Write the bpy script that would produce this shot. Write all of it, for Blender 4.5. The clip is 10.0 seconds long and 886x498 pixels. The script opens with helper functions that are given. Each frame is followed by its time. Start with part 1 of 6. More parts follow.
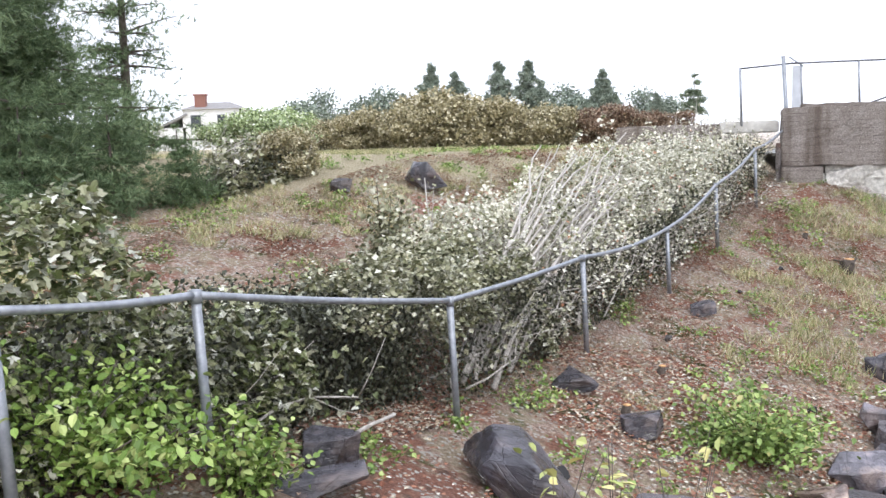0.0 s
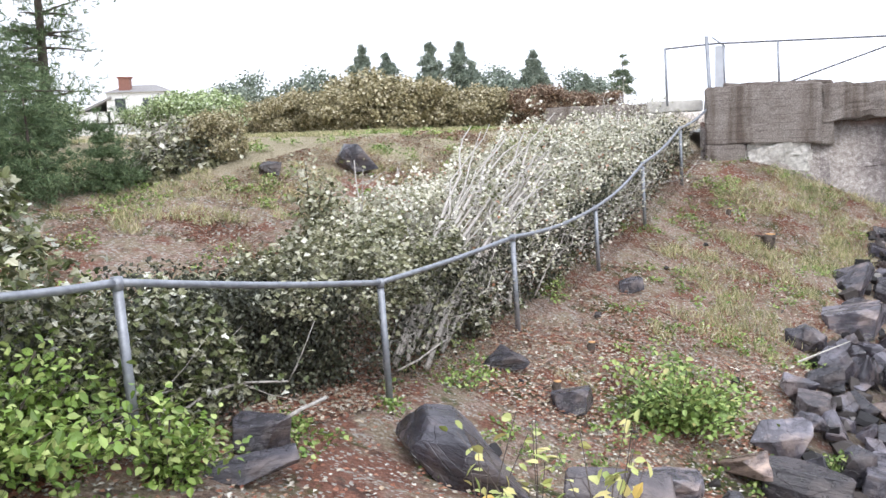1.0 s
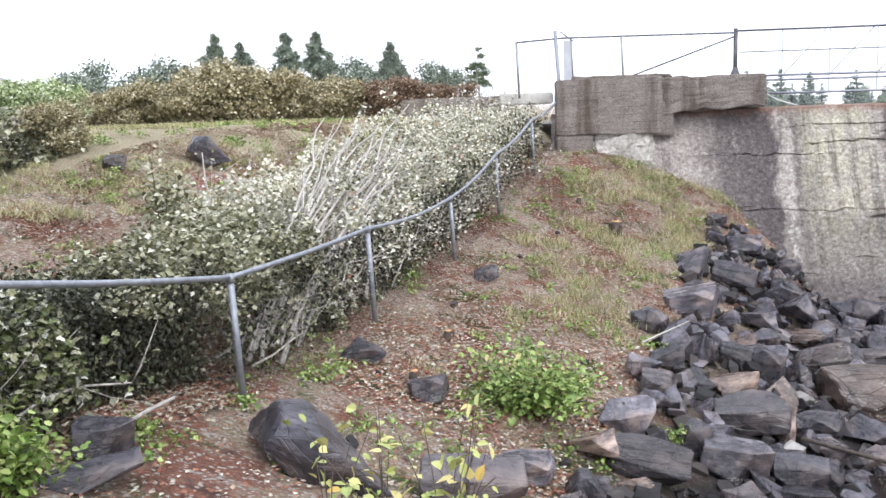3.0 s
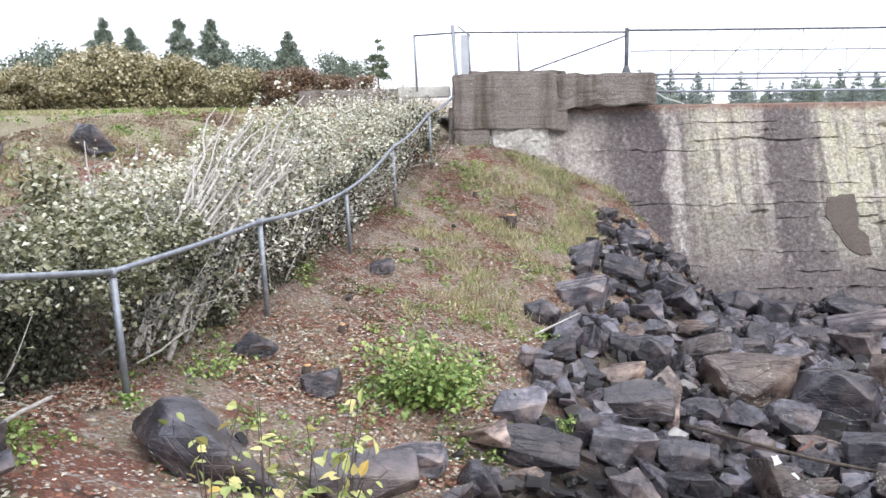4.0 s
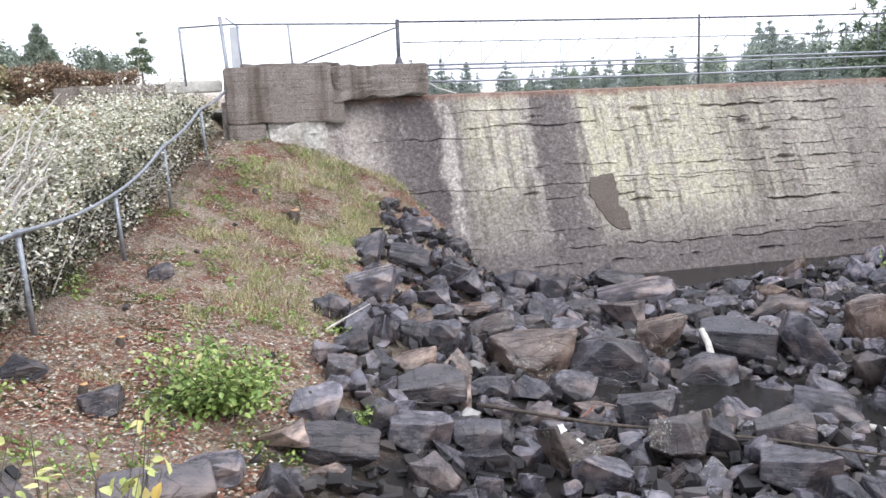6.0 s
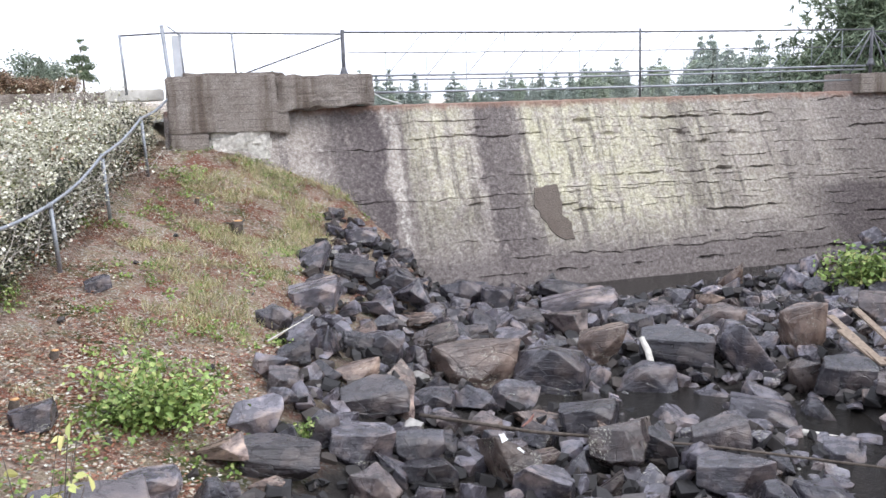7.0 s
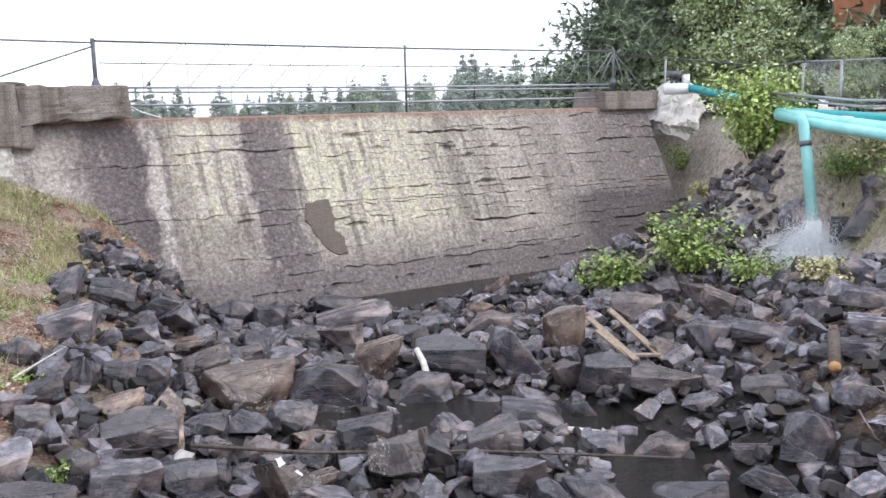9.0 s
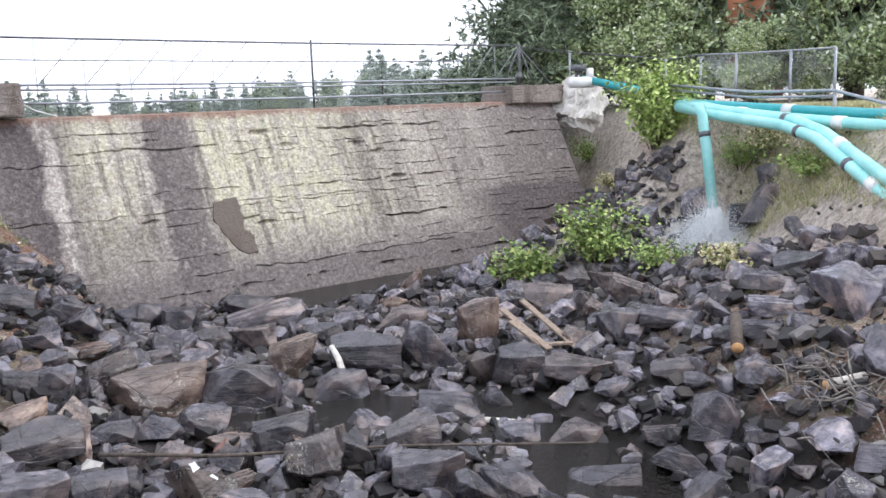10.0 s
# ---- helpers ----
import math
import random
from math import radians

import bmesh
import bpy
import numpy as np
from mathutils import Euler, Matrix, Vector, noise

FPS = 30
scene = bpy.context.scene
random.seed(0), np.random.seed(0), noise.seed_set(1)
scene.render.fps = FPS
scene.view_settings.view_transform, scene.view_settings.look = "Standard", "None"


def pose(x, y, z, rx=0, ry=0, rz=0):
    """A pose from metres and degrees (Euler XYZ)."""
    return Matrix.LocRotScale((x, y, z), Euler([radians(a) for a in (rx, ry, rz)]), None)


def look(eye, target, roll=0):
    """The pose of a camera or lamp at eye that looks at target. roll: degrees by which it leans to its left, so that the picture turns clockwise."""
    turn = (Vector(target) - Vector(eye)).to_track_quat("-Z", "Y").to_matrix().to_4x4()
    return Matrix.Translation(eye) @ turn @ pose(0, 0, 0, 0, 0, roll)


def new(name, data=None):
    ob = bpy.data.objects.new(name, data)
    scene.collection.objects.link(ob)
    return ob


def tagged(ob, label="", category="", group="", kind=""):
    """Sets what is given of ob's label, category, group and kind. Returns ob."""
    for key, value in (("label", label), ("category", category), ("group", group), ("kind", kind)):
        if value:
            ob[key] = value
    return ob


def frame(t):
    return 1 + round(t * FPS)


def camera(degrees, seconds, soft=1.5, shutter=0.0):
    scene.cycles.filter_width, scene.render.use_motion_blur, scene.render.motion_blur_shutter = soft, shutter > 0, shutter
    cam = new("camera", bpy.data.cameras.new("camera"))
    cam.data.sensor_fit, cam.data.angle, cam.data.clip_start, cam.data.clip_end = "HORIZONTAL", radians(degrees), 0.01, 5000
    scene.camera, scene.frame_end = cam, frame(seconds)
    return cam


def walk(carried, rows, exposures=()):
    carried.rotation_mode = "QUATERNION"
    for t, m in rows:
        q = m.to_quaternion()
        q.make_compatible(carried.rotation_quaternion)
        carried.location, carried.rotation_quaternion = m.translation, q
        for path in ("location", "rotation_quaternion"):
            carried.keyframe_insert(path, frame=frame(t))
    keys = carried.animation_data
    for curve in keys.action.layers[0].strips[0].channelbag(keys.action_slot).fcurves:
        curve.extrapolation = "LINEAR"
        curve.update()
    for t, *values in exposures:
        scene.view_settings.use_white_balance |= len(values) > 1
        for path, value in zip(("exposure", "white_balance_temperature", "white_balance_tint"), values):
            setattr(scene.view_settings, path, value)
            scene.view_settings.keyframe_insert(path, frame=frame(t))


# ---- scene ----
cam = camera(53.59, 10.0)
PATH = [
    (0.0, 0.013, 0.003, 5.006, 83.60, 1.41, -0.40),
    (0.5, 0.040, 0.002, 5.001, 83.11, 1.93, -2.62),
    (1.0, 0.068, -0.010, 5.000, 82.30, 1.94, -4.71),
    (1.5, 0.094, -0.014, 4.987, 82.45, 1.58, -6.35),
    (2.0, 0.121, -0.018, 4.987, 82.12, 1.79, -8.76),
    (2.5, 0.138, -0.026, 4.987, 81.81, 2.21, -10.97),
    (4.0, 0.245, -0.029, 4.988, 80.87, 0.86, -20.11),
    (4.5, 0.258, 0.011, 4.994, 80.44, 1.11, -23.48),
    (5.0, 0.249, 0.068, 4.985, 79.90, 1.46, -28.26),
    (5.5, 0.240, 0.052, 4.994, 79.88, 1.87, -32.05),
    (7.0, 0.313, -0.045, 5.011, 80.51, 1.72, -37.81),
    (7.5, 0.342, -0.101, 5.016, 80.84, 0.95, -40.15),
    (8.0, 0.403, -0.055, 4.999, 80.21, 0.50, -44.70),
    (8.5, 0.435, -0.006, 5.001, 80.84, 1.14, -49.38),
    (9.0, 0.456, 0.041, 4.993, 81.07, 1.39, -52.57),
    (9.5, 0.454, 0.067, 4.981, 80.89, 1.54, -57.03),
    (10.0, 0.460, 0.058, 4.975, 80.61, 1.99, -58.48),
]
walk(cam, [(t, pose(*p)) for t, *p in PATH])

# ---- world and light ----
world = bpy.data.worlds.new("overcast")
scene.world = world
world.use_nodes = True
wn, wl = world.node_tree.nodes, world.node_tree.links
sky = wn.new("ShaderNodeTexSky")
sky.sky_type = "NISHITA"
sky.sun_disc = False
sky.sun_elevation, sky.sun_rotation = radians(52), radians(200)
sky.dust_density = 1.0
grey = wn.new("ShaderNodeHueSaturation")
grey.inputs["Saturation"].default_value = 0.22
wl.new(sky.outputs["Color"], grey.inputs["Color"])
cloud = wn.new("ShaderNodeMix")
cloud.data_type = "RGBA"
cloud.inputs[0].default_value = 0.8
cloud.inputs[7].default_value = (8.0, 8.4, 9.75, 1)
wl.new(grey.outputs["Color"], cloud.inputs[6])
wl.new(cloud.outputs[2], wn["Background"].inputs["Color"])
wn["Background"].inputs["Strength"].default_value = 0.15
sun = new("sun", bpy.data.lights.new("sun", "SUN"))
sun.data.energy, sun.data.angle, sun.data.color = 1.0, radians(30), (1.0, 0.97, 0.93)
sun.matrix_world = look((0, 0, 0), (-0.21, 0.58, -0.79))
scene.view_settings.exposure = 0.57


# ---- materials ----
class Mat:
    """Small builder for a node material."""

    def __init__(self, name, rough=0.8, metal=0.0):
        self.mat = bpy.data.materials.new(name)
        self.mat.use_nodes = True
        self.n, self.l = self.mat.node_tree.nodes, self.mat.node_tree.links
        self.bsdf = self.n["Principled BSDF"]
        self.bsdf.inputs["Roughness"].default_value = rough
        self.bsdf.inputs["Metallic"].default_value = metal
        self.co = self.n.new("ShaderNodeTexCoord").outputs["Object"]

    def link(self, a, b):
        self.l.new(a, b)

    def mapped(self, scale=(1, 1, 1), loc=(0, 0, 0), rot=(0, 0, 0), source=None):
        m = self.n.new("ShaderNodeMapping")
        m.inputs["Scale"].default_value, m.inputs["Location"].default_value = scale, loc
        m.inputs["Rotation"].default_value = rot
        self.link(source or self.co, m.inputs["Vector"])
        return m.outputs["Vector"]

    def noise(self, scale, detail=5, rough=0.6, vec=None, warp=0.0):
        t = self.n.new("ShaderNodeTexNoise")
        t.inputs["Scale"].default_value, t.inputs["Detail"].default_value = scale, detail
        t.inputs["Roughness"].default_value, t.inputs["Distortion"].default_value = rough, warp
        self.link(vec or self.co, t.inputs["Vector"])
        return t.outputs["Fac"]

    def cells(self, scale, vec=None, feature="F1", out="Distance"):
        t = self.n.new("ShaderNodeTexVoronoi")
        t.feature = feature
        t.inputs["Scale"].default_value = scale
        self.link(vec or self.co, t.inputs["Vector"])
        return t.outputs[out]

    def ramp(self, fac, *stops):
        r = self.n.new("ShaderNodeValToRGB")
        e = r.color_ramp.elements
        while len(e) < len(stops):
            e.new(0.5)
        for k, (p, c) in zip(e, stops):
            k.position = p
            k.color = (*c, 1) if len(c) == 3 else c
        self.link(fac, r.inputs["Fac"])
        return r.outputs["Color"]

    def mask(self, fac, lo, hi):
        return self.ramp(fac, (lo, (0, 0, 0)), (hi, (1, 1, 1)))

    def mix(self, fac, a, b, mode="MIX"):
        m = self.n.new("ShaderNodeMix")
        m.data_type, m.blend_type = "RGBA", mode
        for v, k in ((fac, 0), (a, 6), (b, 7)):
            if isinstance(v, (int, float)):
                m.inputs[k].default_value = v
            elif isinstance(v, tuple):
                m.inputs[k].default_value = (*v, 1)
            else:
                self.link(v, m.inputs[k])
        return m.outputs[2]

    def math(self, op, a, b=0.0):
        m = self.n.new("ShaderNodeMath")
        m.operation = op
        for v, k in ((a, 0), (b, 1)):
            if isinstance(v, (int, float)):
                m.inputs[k].default_value = v
            else:
                self.link(v, m.inputs[k])
        return m.outputs[0]

    def axis(self, name, source=None):
        s = self.n.new("ShaderNodeSeparateXYZ")
        self.link(source or self.co, s.inputs[0])
        return s.outputs[name]

    def island(self):
        return self.n.new("ShaderNodeNewGeometry").outputs["Random Per Island"]

    def any(self):
        return self.n.new("ShaderNodeObjectInfo").outputs["Random"]

    def done(self, color, bump=None, strength=0.4, dist=0.02, rough=None):
        if isinstance(color, tuple):
            self.bsdf.inputs["Base Color"].default_value = (*color, 1)
        else:
            self.link(color, self.bsdf.inputs["Base Color"])
        if bump is not None:
            b = self.n.new("ShaderNodeBump")
            b.inputs["Strength"].default_value, b.inputs["Distance"].default_value = strength, dist
            self.link(bump, b.inputs["Height"])
            self.link(b.outputs["Normal"], self.bsdf.inputs["Normal"])
        if rough is not None:
            self.link(rough, self.bsdf.inputs["Roughness"])
        return self.mat


def ground_material():
    m = Mat("soil_and_litter", 0.95)
    big, mid, fine = m.noise(0.35, 4), m.noise(2.6, 7, 0.68), m.noise(20, 6, 0.75)
    soil = m.ramp(fine, (0.32, (0.11, 0.075, 0.06)), (0.48, (0.43, 0.29, 0.225)), (0.64, (0.8, 0.64, 0.53)))
    straw = m.ramp(m.noise(34, 5, 0.7), (0.3, (0.2, 0.145, 0.095)), (0.55, (0.52, 0.42, 0.3)), (0.75, (0.78, 0.68, 0.52)))
    moss = m.ramp(m.noise(26, 5, 0.7), (0.35, (0.045, 0.06, 0.018)), (0.65, (0.2, 0.22, 0.07)))
    red = m.ramp(m.noise(30, 5, 0.75), (0.35, (0.16, 0.065, 0.045)), (0.65, (0.52, 0.25, 0.17)))
    c = m.mix(m.mask(mid, 0.46, 0.55), soil, straw)
    c = m.mix(m.mask(m.noise(1.4, 7, 0.68, vec=m.mapped(loc=(7, 3, 0))), 0.5, 0.58), c, red)
    c = m.mix(m.mask(m.noise(1.2, 7, 0.68, vec=m.mapped(loc=(2, 9, 0))), 0.56, 0.63), c, moss)
    dark = m.mask(m.noise(3.4, 7, 0.7, vec=m.mapped(loc=(5, 5, 3))), 0.58, 0.66)
    c = m.mix(m.math("MULTIPLY", dark, 0.75), c, (0.085, 0.06, 0.05))
    chips = m.cells(34, feature="F1", out="Color")
    c = m.mix(m.mask(m.axis("X", chips), 0.86, 0.88), c, (0.68, 0.64, 0.58))
    grass = m.ramp(m.noise(40, 4, 0.7), (0.3, (0.3, 0.25, 0.14)), (0.5, (0.56, 0.48, 0.32)), (0.7, (0.78, 0.7, 0.52)))
    high = m.ramp(m.math("ADD", m.math("MULTIPLY", m.axis("Z"), 0.2), m.math("MULTIPLY", big, 0.1)), (0.86, (0, 0, 0)), (0.95, (1, 1, 1)))
    c = m.mix(high, c, grass)
    gravel = m.n.new("ShaderNodeMapRange")
    gravel.inputs["From Min"].default_value, gravel.inputs["From Max"].default_value = 16.0, 18.0
    m.link(m.math("ADD", m.axis("X"), m.math("MULTIPLY", mid, 2.0)), gravel.inputs["Value"])
    pebbles = m.ramp(m.noise(7, 8, 0.8), (0.34, (0.16, 0.13, 0.11)), (0.45, (0.52, 0.44, 0.37)), (0.6, (0.88, 0.8, 0.7)))
    c = m.mix(m.math("MULTIPLY", gravel.outputs["Result"], m.mask(m.noise(1.1, 5), 0.24, 0.42)), c, pebbles)
    wet = m.ramp(m.math("ADD", m.math("MULTIPLY", m.axis("Z"), 0.3), m.math("MULTIPLY", mid, 0.15)), (0.34, (1, 1, 1)), (0.5, (0, 0, 0)))
    c = m.mix(wet, c, m.ramp(fine, (0.3, (0.014, 0.012, 0.011)), (0.7, (0.06, 0.05, 0.045))))
    return m.done(c, m.math("ADD", fine, m.noise(90, 3)), 1.0, 0.06)


def rock_material(name="basalt", warm=0.0, light=1.0):
    """Broken basalt: blue-grey to brown-black, damp sheen, veins, rust and lichen flecks."""
    m = Mat(name, 0.5)
    n1, n2, n3 = m.noise(1.7, 5), m.noise(3.6, 6, 0.6), m.noise(40, 4, 0.7)
    base = m.ramp(n2, (0.32, (0.03, 0.028, 0.035)), (0.5, (0.085, 0.081, 0.099)), (0.68, (0.2, 0.193, 0.225)))
    brown = m.ramp(n2, (0.32, (0.038, 0.027, 0.023)), (0.52, (0.145, 0.102, 0.082)), (0.7, (0.32, 0.245, 0.195)))
    c = m.mix(m.mask(m.math("ADD", m.any(), warm), 0.78, 1.0), base, brown)
    c = m.mix(m.math("MULTIPLY", m.mask(n1, 0.48, 0.62), 0.6), c, brown)
    tone = m.ramp(m.math("FRACT", m.math("MULTIPLY", m.any(), 7.31)), (0.0, (0.35, 0.35, 0.37)), (0.5, (0.8, 0.79, 0.82)), (0.85, (1.25, 1.22, 1.22)), (1.0, (2.0, 1.95, 1.9)))
    c = m.mix(1.0 if light < 2 else 0.35, c, tone, "MULTIPLY")
    wet = m.mask(m.noise(1.1, 3, vec=m.mapped(loc=(9, 4, 1))), 0.42, 0.6)
    c = m.mix(m.math("MULTIPLY", wet, 0.45 if light < 2 else 0.1), c, (0.02, 0.018, 0.021))
    c = m.mix(1.0, c, (light, light, light), "MULTIPLY")
    vein = m.mask(m.cells(2.6, m.mapped((1, 1, 2.2), rot=(0.5, 0.3, 0.2)), "DISTANCE_TO_EDGE"), 0.0, 0.018)
    c = m.mix(m.math("MULTIPLY", m.math("SUBTRACT", 1.0, vein), 0.25), c, (0.012, 0.011, 0.012))
    lichen = m.math("MULTIPLY", m.mask(m.noise(24, 6, 0.8), 0.55, 0.6), m.mask(m.noise(1.6, 4, vec=m.mapped(loc=(4, 1, 2))), 0.58 - warm * 0.1, 0.66 - warm * 0.1))
    c = m.mix(lichen, c, (0.55, 0.54, 0.45))
    m.bsdf.inputs["Specular IOR Level"].default_value = 0.8
    rough = m.ramp(m.math("SUBTRACT", n2, m.math("MULTIPLY", wet, 0.12)), (0.25, (0.12,) * 3), (0.62, (0.42,) * 3))
    beds = m.noise(4, 5, 0.65, m.mapped((0.6, 0.6, 4.0), rot=(0.5, 0.3, 0)))
    return m.done(c, m.math("ADD", m.math("ADD", n2, m.math("MULTIPLY", beds, 0.5)), m.math("ADD", m.math("MULTIPLY", n3, 0.2), m.math("MULTIPLY", vein, 0.25))), 0.6, 0.05, rough)


def concrete_material(name, dark=0.0, lichen=True):
    """Weathered concrete; object axes: x along the dam, y out of it, z up."""
    m = Mat(name, 0.9)
    fine, mid = m.noise(11 if lichen else 30, 9, 0.82), m.noise(4, 7, 0.7)
    base = m.ramp(fine, (0.34, (0.18, 0.15, 0.135)), (0.46, (0.38, 0.335, 0.305)), (0.55, (0.54, 0.495, 0.455)), (0.66, (0.86, 0.82, 0.77)))
    c = m.mix(m.mask(mid, 0.35, 0.7), base, m.mix(0.55, base, (0.25, 0.205, 0.18)))
    if lichen:
        x, z = m.axis("X"), m.axis("Z")
        ragged = m.math("MULTIPLY", m.math("SUBTRACT", m.noise(2.4, 7, 0.7, m.mapped((1, 1, 0.45))), 0.5), 0.95)
        xs = m.math("DIVIDE", m.math("ADD", m.math("ADD", x, ragged), 4.4), 22.0)
        bar = lambda *v: m.ramp(xs, *[(p, (k,) * 3) for p, k in v])
        zone = lambda lo, hi, r=0.9: m.mask(m.math("ADD", m.math("DIVIDE", z, 5.0), m.math("MULTIPLY", ragged, r * 0.16)), lo, hi)
        mottle = m.noise(3.2, 6, 0.7, m.mapped((1, 1, 0.7), (5, 0, 2)))
        streak = m.noise(1.0, 6, 0.65, m.mapped((3.4, 0.1, 0.22), (3, 0, 0)))
        # yellow-green lichen between the stains
        band = bar((0.0, 0.0), (0.255, 0.05), (0.27, 0.85), (0.325, 0.75), (0.345, 0.2), (0.4, 0.2), (0.415, 1.0), (0.6, 0.9), (0.68, 0.4), (0.84, 0.12))
        yel = m.math("MULTIPLY", m.math("MULTIPLY", m.mask(m.math("ADD", m.math("MULTIPLY", mottle, 0.6), m.math("MULTIPLY", fine, 0.4)), 0.4, 0.55), band), zone(0.2, 0.42))
        c = m.mix(m.math("MULTIPLY", yel, 0.7), c, m.ramp(fine, (0.36, (0.27, 0.25, 0.13)), (0.5, (0.58, 0.56, 0.37)), (0.64, (0.86, 0.84, 0.66))))
        # long stains of running water, a damp foot, the darker lower right
        ends = bar((0.0, 0.25), (0.15, 0.1), (0.18, 0.85), (0.236, 1.0), (0.243, 0.0), (0.253, 0.0), (0.256, 0.8), (0.275, 0.3), (0.29, 0.0), (0.345, 0.1), (0.352, 0.9), (0.4, 0.8), (0.41, 0.0), (0.53, 0.0), (0.6, 0.1), (0.625, 0.7), (0.645, 0.15), (0.67, 0.55), (0.69, 0.1), (0.75, 0.3), (0.8, 0.55), (0.82, 0.25), (0.86, 0.6), (0.95, 0.8))
        ends = m.math("MULTIPLY", ends, m.mask(m.math("ADD", mottle, m.math("MULTIPLY", streak, 0.4)), 0.4, 0.62))
        foot = m.math("SUBTRACT", 1.0, zone(0.2, 0.42, 1.5))
        corner = m.math("MULTIPLY", bar((0.7, 0.0), (0.83, 0.95), (1.0, 1.0)), m.math("SUBTRACT", 1.0, zone(0.46, 0.56)))
        lower = m.math("MULTIPLY", bar((0.2, 0.75), (0.42, 0.6), (0.47, 0.0)), m.math("SUBTRACT", 1.0, zone(0.47, 0.54, 0.4)))
        thin = m.math("MULTIPLY", m.mask(streak, 0.5, 0.6), m.mask(mottle, 0.36, 0.54))
        grime = m.math("MAXIMUM", m.math("MULTIPLY", lower, 0.72), m.math("MULTIPLY", thin, 0.75))
        stain = m.math("MAXIMUM", m.math("MAXIMUM", ends, m.math("MULTIPLY", foot, 0.78)), m.math("MAXIMUM", corner, grime))
        c = m.mix(m.math("MULTIPLY", stain, 0.94), c, m.ramp(fine, (0.36, (0.04, 0.031, 0.034)), (0.5, (0.085, 0.069, 0.073)), (0.66, (0.19, 0.162, 0.165))))
        # grit of pale aggregate and small pits
        c = m.mix(m.math("MULTIPLY", m.mask(m.noise(13, 6, 0.85), 0.57, 0.61), m.math("SUBTRACT", 0.55, m.math("MULTIPLY", stain, 0.5))), c, (0.8, 0.77, 0.71))
        c = m.mix(m.math("MULTIPLY", m.mask(m.noise(9, 6, 0.8, m.mapped((1, 1, 2.6), (2, 7, 1))), 0.58, 0.63), 0.5), c, (0.08, 0.065, 0.06))
        # pale rubble strip at the old joint
        strip = m.math("MULTIPLY", bar((0.2415, 0.0), (0.2445, 1.0), (0.249, 1.0), (0.2525, 0.0)), m.mask(m.noise(9, 5, 0.7), 0.46, 0.56))
        c = m.mix(m.math("MULTIPLY", strip, 0.85), c, m.ramp(m.noise(14, 4), (0.35, (0.2, 0.17, 0.15)), (0.6, (0.75, 0.72, 0.66))))
        top = m.n.new("ShaderNodeMapRange")
        top.inputs["From Min"].default_value, top.inputs["From Max"].default_value = 4.78, 4.95
        m.link(m.math("ADD", z, m.math("MULTIPLY", m.math("SUBTRACT", mid, 0.5), 0.4)), top.inputs["Value"])
        c = m.mix(m.math("MULTIPLY", top.outputs["Result"], 0.85), c, m.ramp(fine, (0.3, (0.14, 0.075, 0.055)), (0.7, (0.4, 0.25, 0.19))))
    else:
        run = m.noise(1.0, 4, 0.6, m.mapped((1.6, 0.3, 0.15)))
        c = m.mix(m.mask(run, 0.5, 0.64), c, m.ramp(fine, (0.3, (0.08, 0.06, 0.048)), (0.7, (0.22, 0.175, 0.145))))
        # marks of the shuttering boards
        row = m.math("FRACT", m.math("ADD", m.math("MULTIPLY", m.axis("Z"), 5.6), m.math("MULTIPLY", mid, 0.22)))
        c = m.mix(m.math("MULTIPLY", m.ramp(row, (0.0, (1, 1, 1)), (0.1, (0, 0, 0))), m.mask(m.noise(2.2, 4), 0.42, 0.56)), c, (0.04, 0.033, 0.028))
    if dark:
        c = m.mix(dark, c, m.ramp(fine, (0.3, (0.055, 0.043, 0.036)), (0.7, (0.185, 0.146, 0.118))))
    return m.done(c, m.math("ADD", fine, mid), 0.8, 0.04)


def leaf_material(name, *stops, gloss=0.5):
    m = Mat(name, gloss)
    c = m.ramp(m.island(), *stops)
    c = m.mix(0.8, c, m.ramp(m.noise(1.7, 4, 0.65), (0.32, (0.6, 0.6, 0.54)), (0.5, (1.0, 1.0, 0.97)), (0.75, (1.15, 1.12, 1.0))), "MULTIPLY")
    m.bsdf.inputs["Transmission Weight"].default_value = 0.0
    return m.done(c)


def plain_material(name, a, b, scale=8, rough=0.6, metal=0.0, bump=0.3):
    m = Mat(name, rough, metal)
    n = m.noise(scale, 6, 0.65)
    return m.done(m.ramp(n, (0.3, a), (0.7, b)), m.noise(scale * 5, 4), bump, 0.01)


GROUND = ground_material()
ROCK = rock_material("basalt", 0.0, 1.12)
GREY_ROCK = rock_material("weathered_grey_rock", -0.1, 2.3)
BROWN_ROCK = rock_material("brown_rock", 0.9, 1.25)
FACE = concrete_material("dam_concrete")
CONCRETE = concrete_material("old_concrete", 0.42, False)
DARK_CONCRETE = concrete_material("wet_concrete", 0.85, False)
WET = plain_material("soaked_concrete", (0.018, 0.016, 0.016), (0.05, 0.044, 0.042), 3, 0.16, 0, 0.25)
PALE = plain_material("pale_concrete", (0.5, 0.48, 0.44), (0.78, 0.76, 0.72), 3, 0.85)
SPALL = plain_material("broken_concrete", (0.36, 0.34, 0.31), (0.8, 0.77, 0.71), 12, 0.95, 0, 0.9)
STEEL = plain_material("galvanised_steel", (0.24, 0.26, 0.29), (0.42, 0.44, 0.48), 14, 0.5, 0.55, 0.1)
DARK_STEEL = plain_material("weathered_steel", (0.07, 0.075, 0.085), (0.2, 0.2, 0.22), 12, 0.6, 0.4)
RUSTED = plain_material("rusted_wire", (0.02, 0.017, 0.015), (0.06, 0.045, 0.038), 12, 0.8, 0.2)
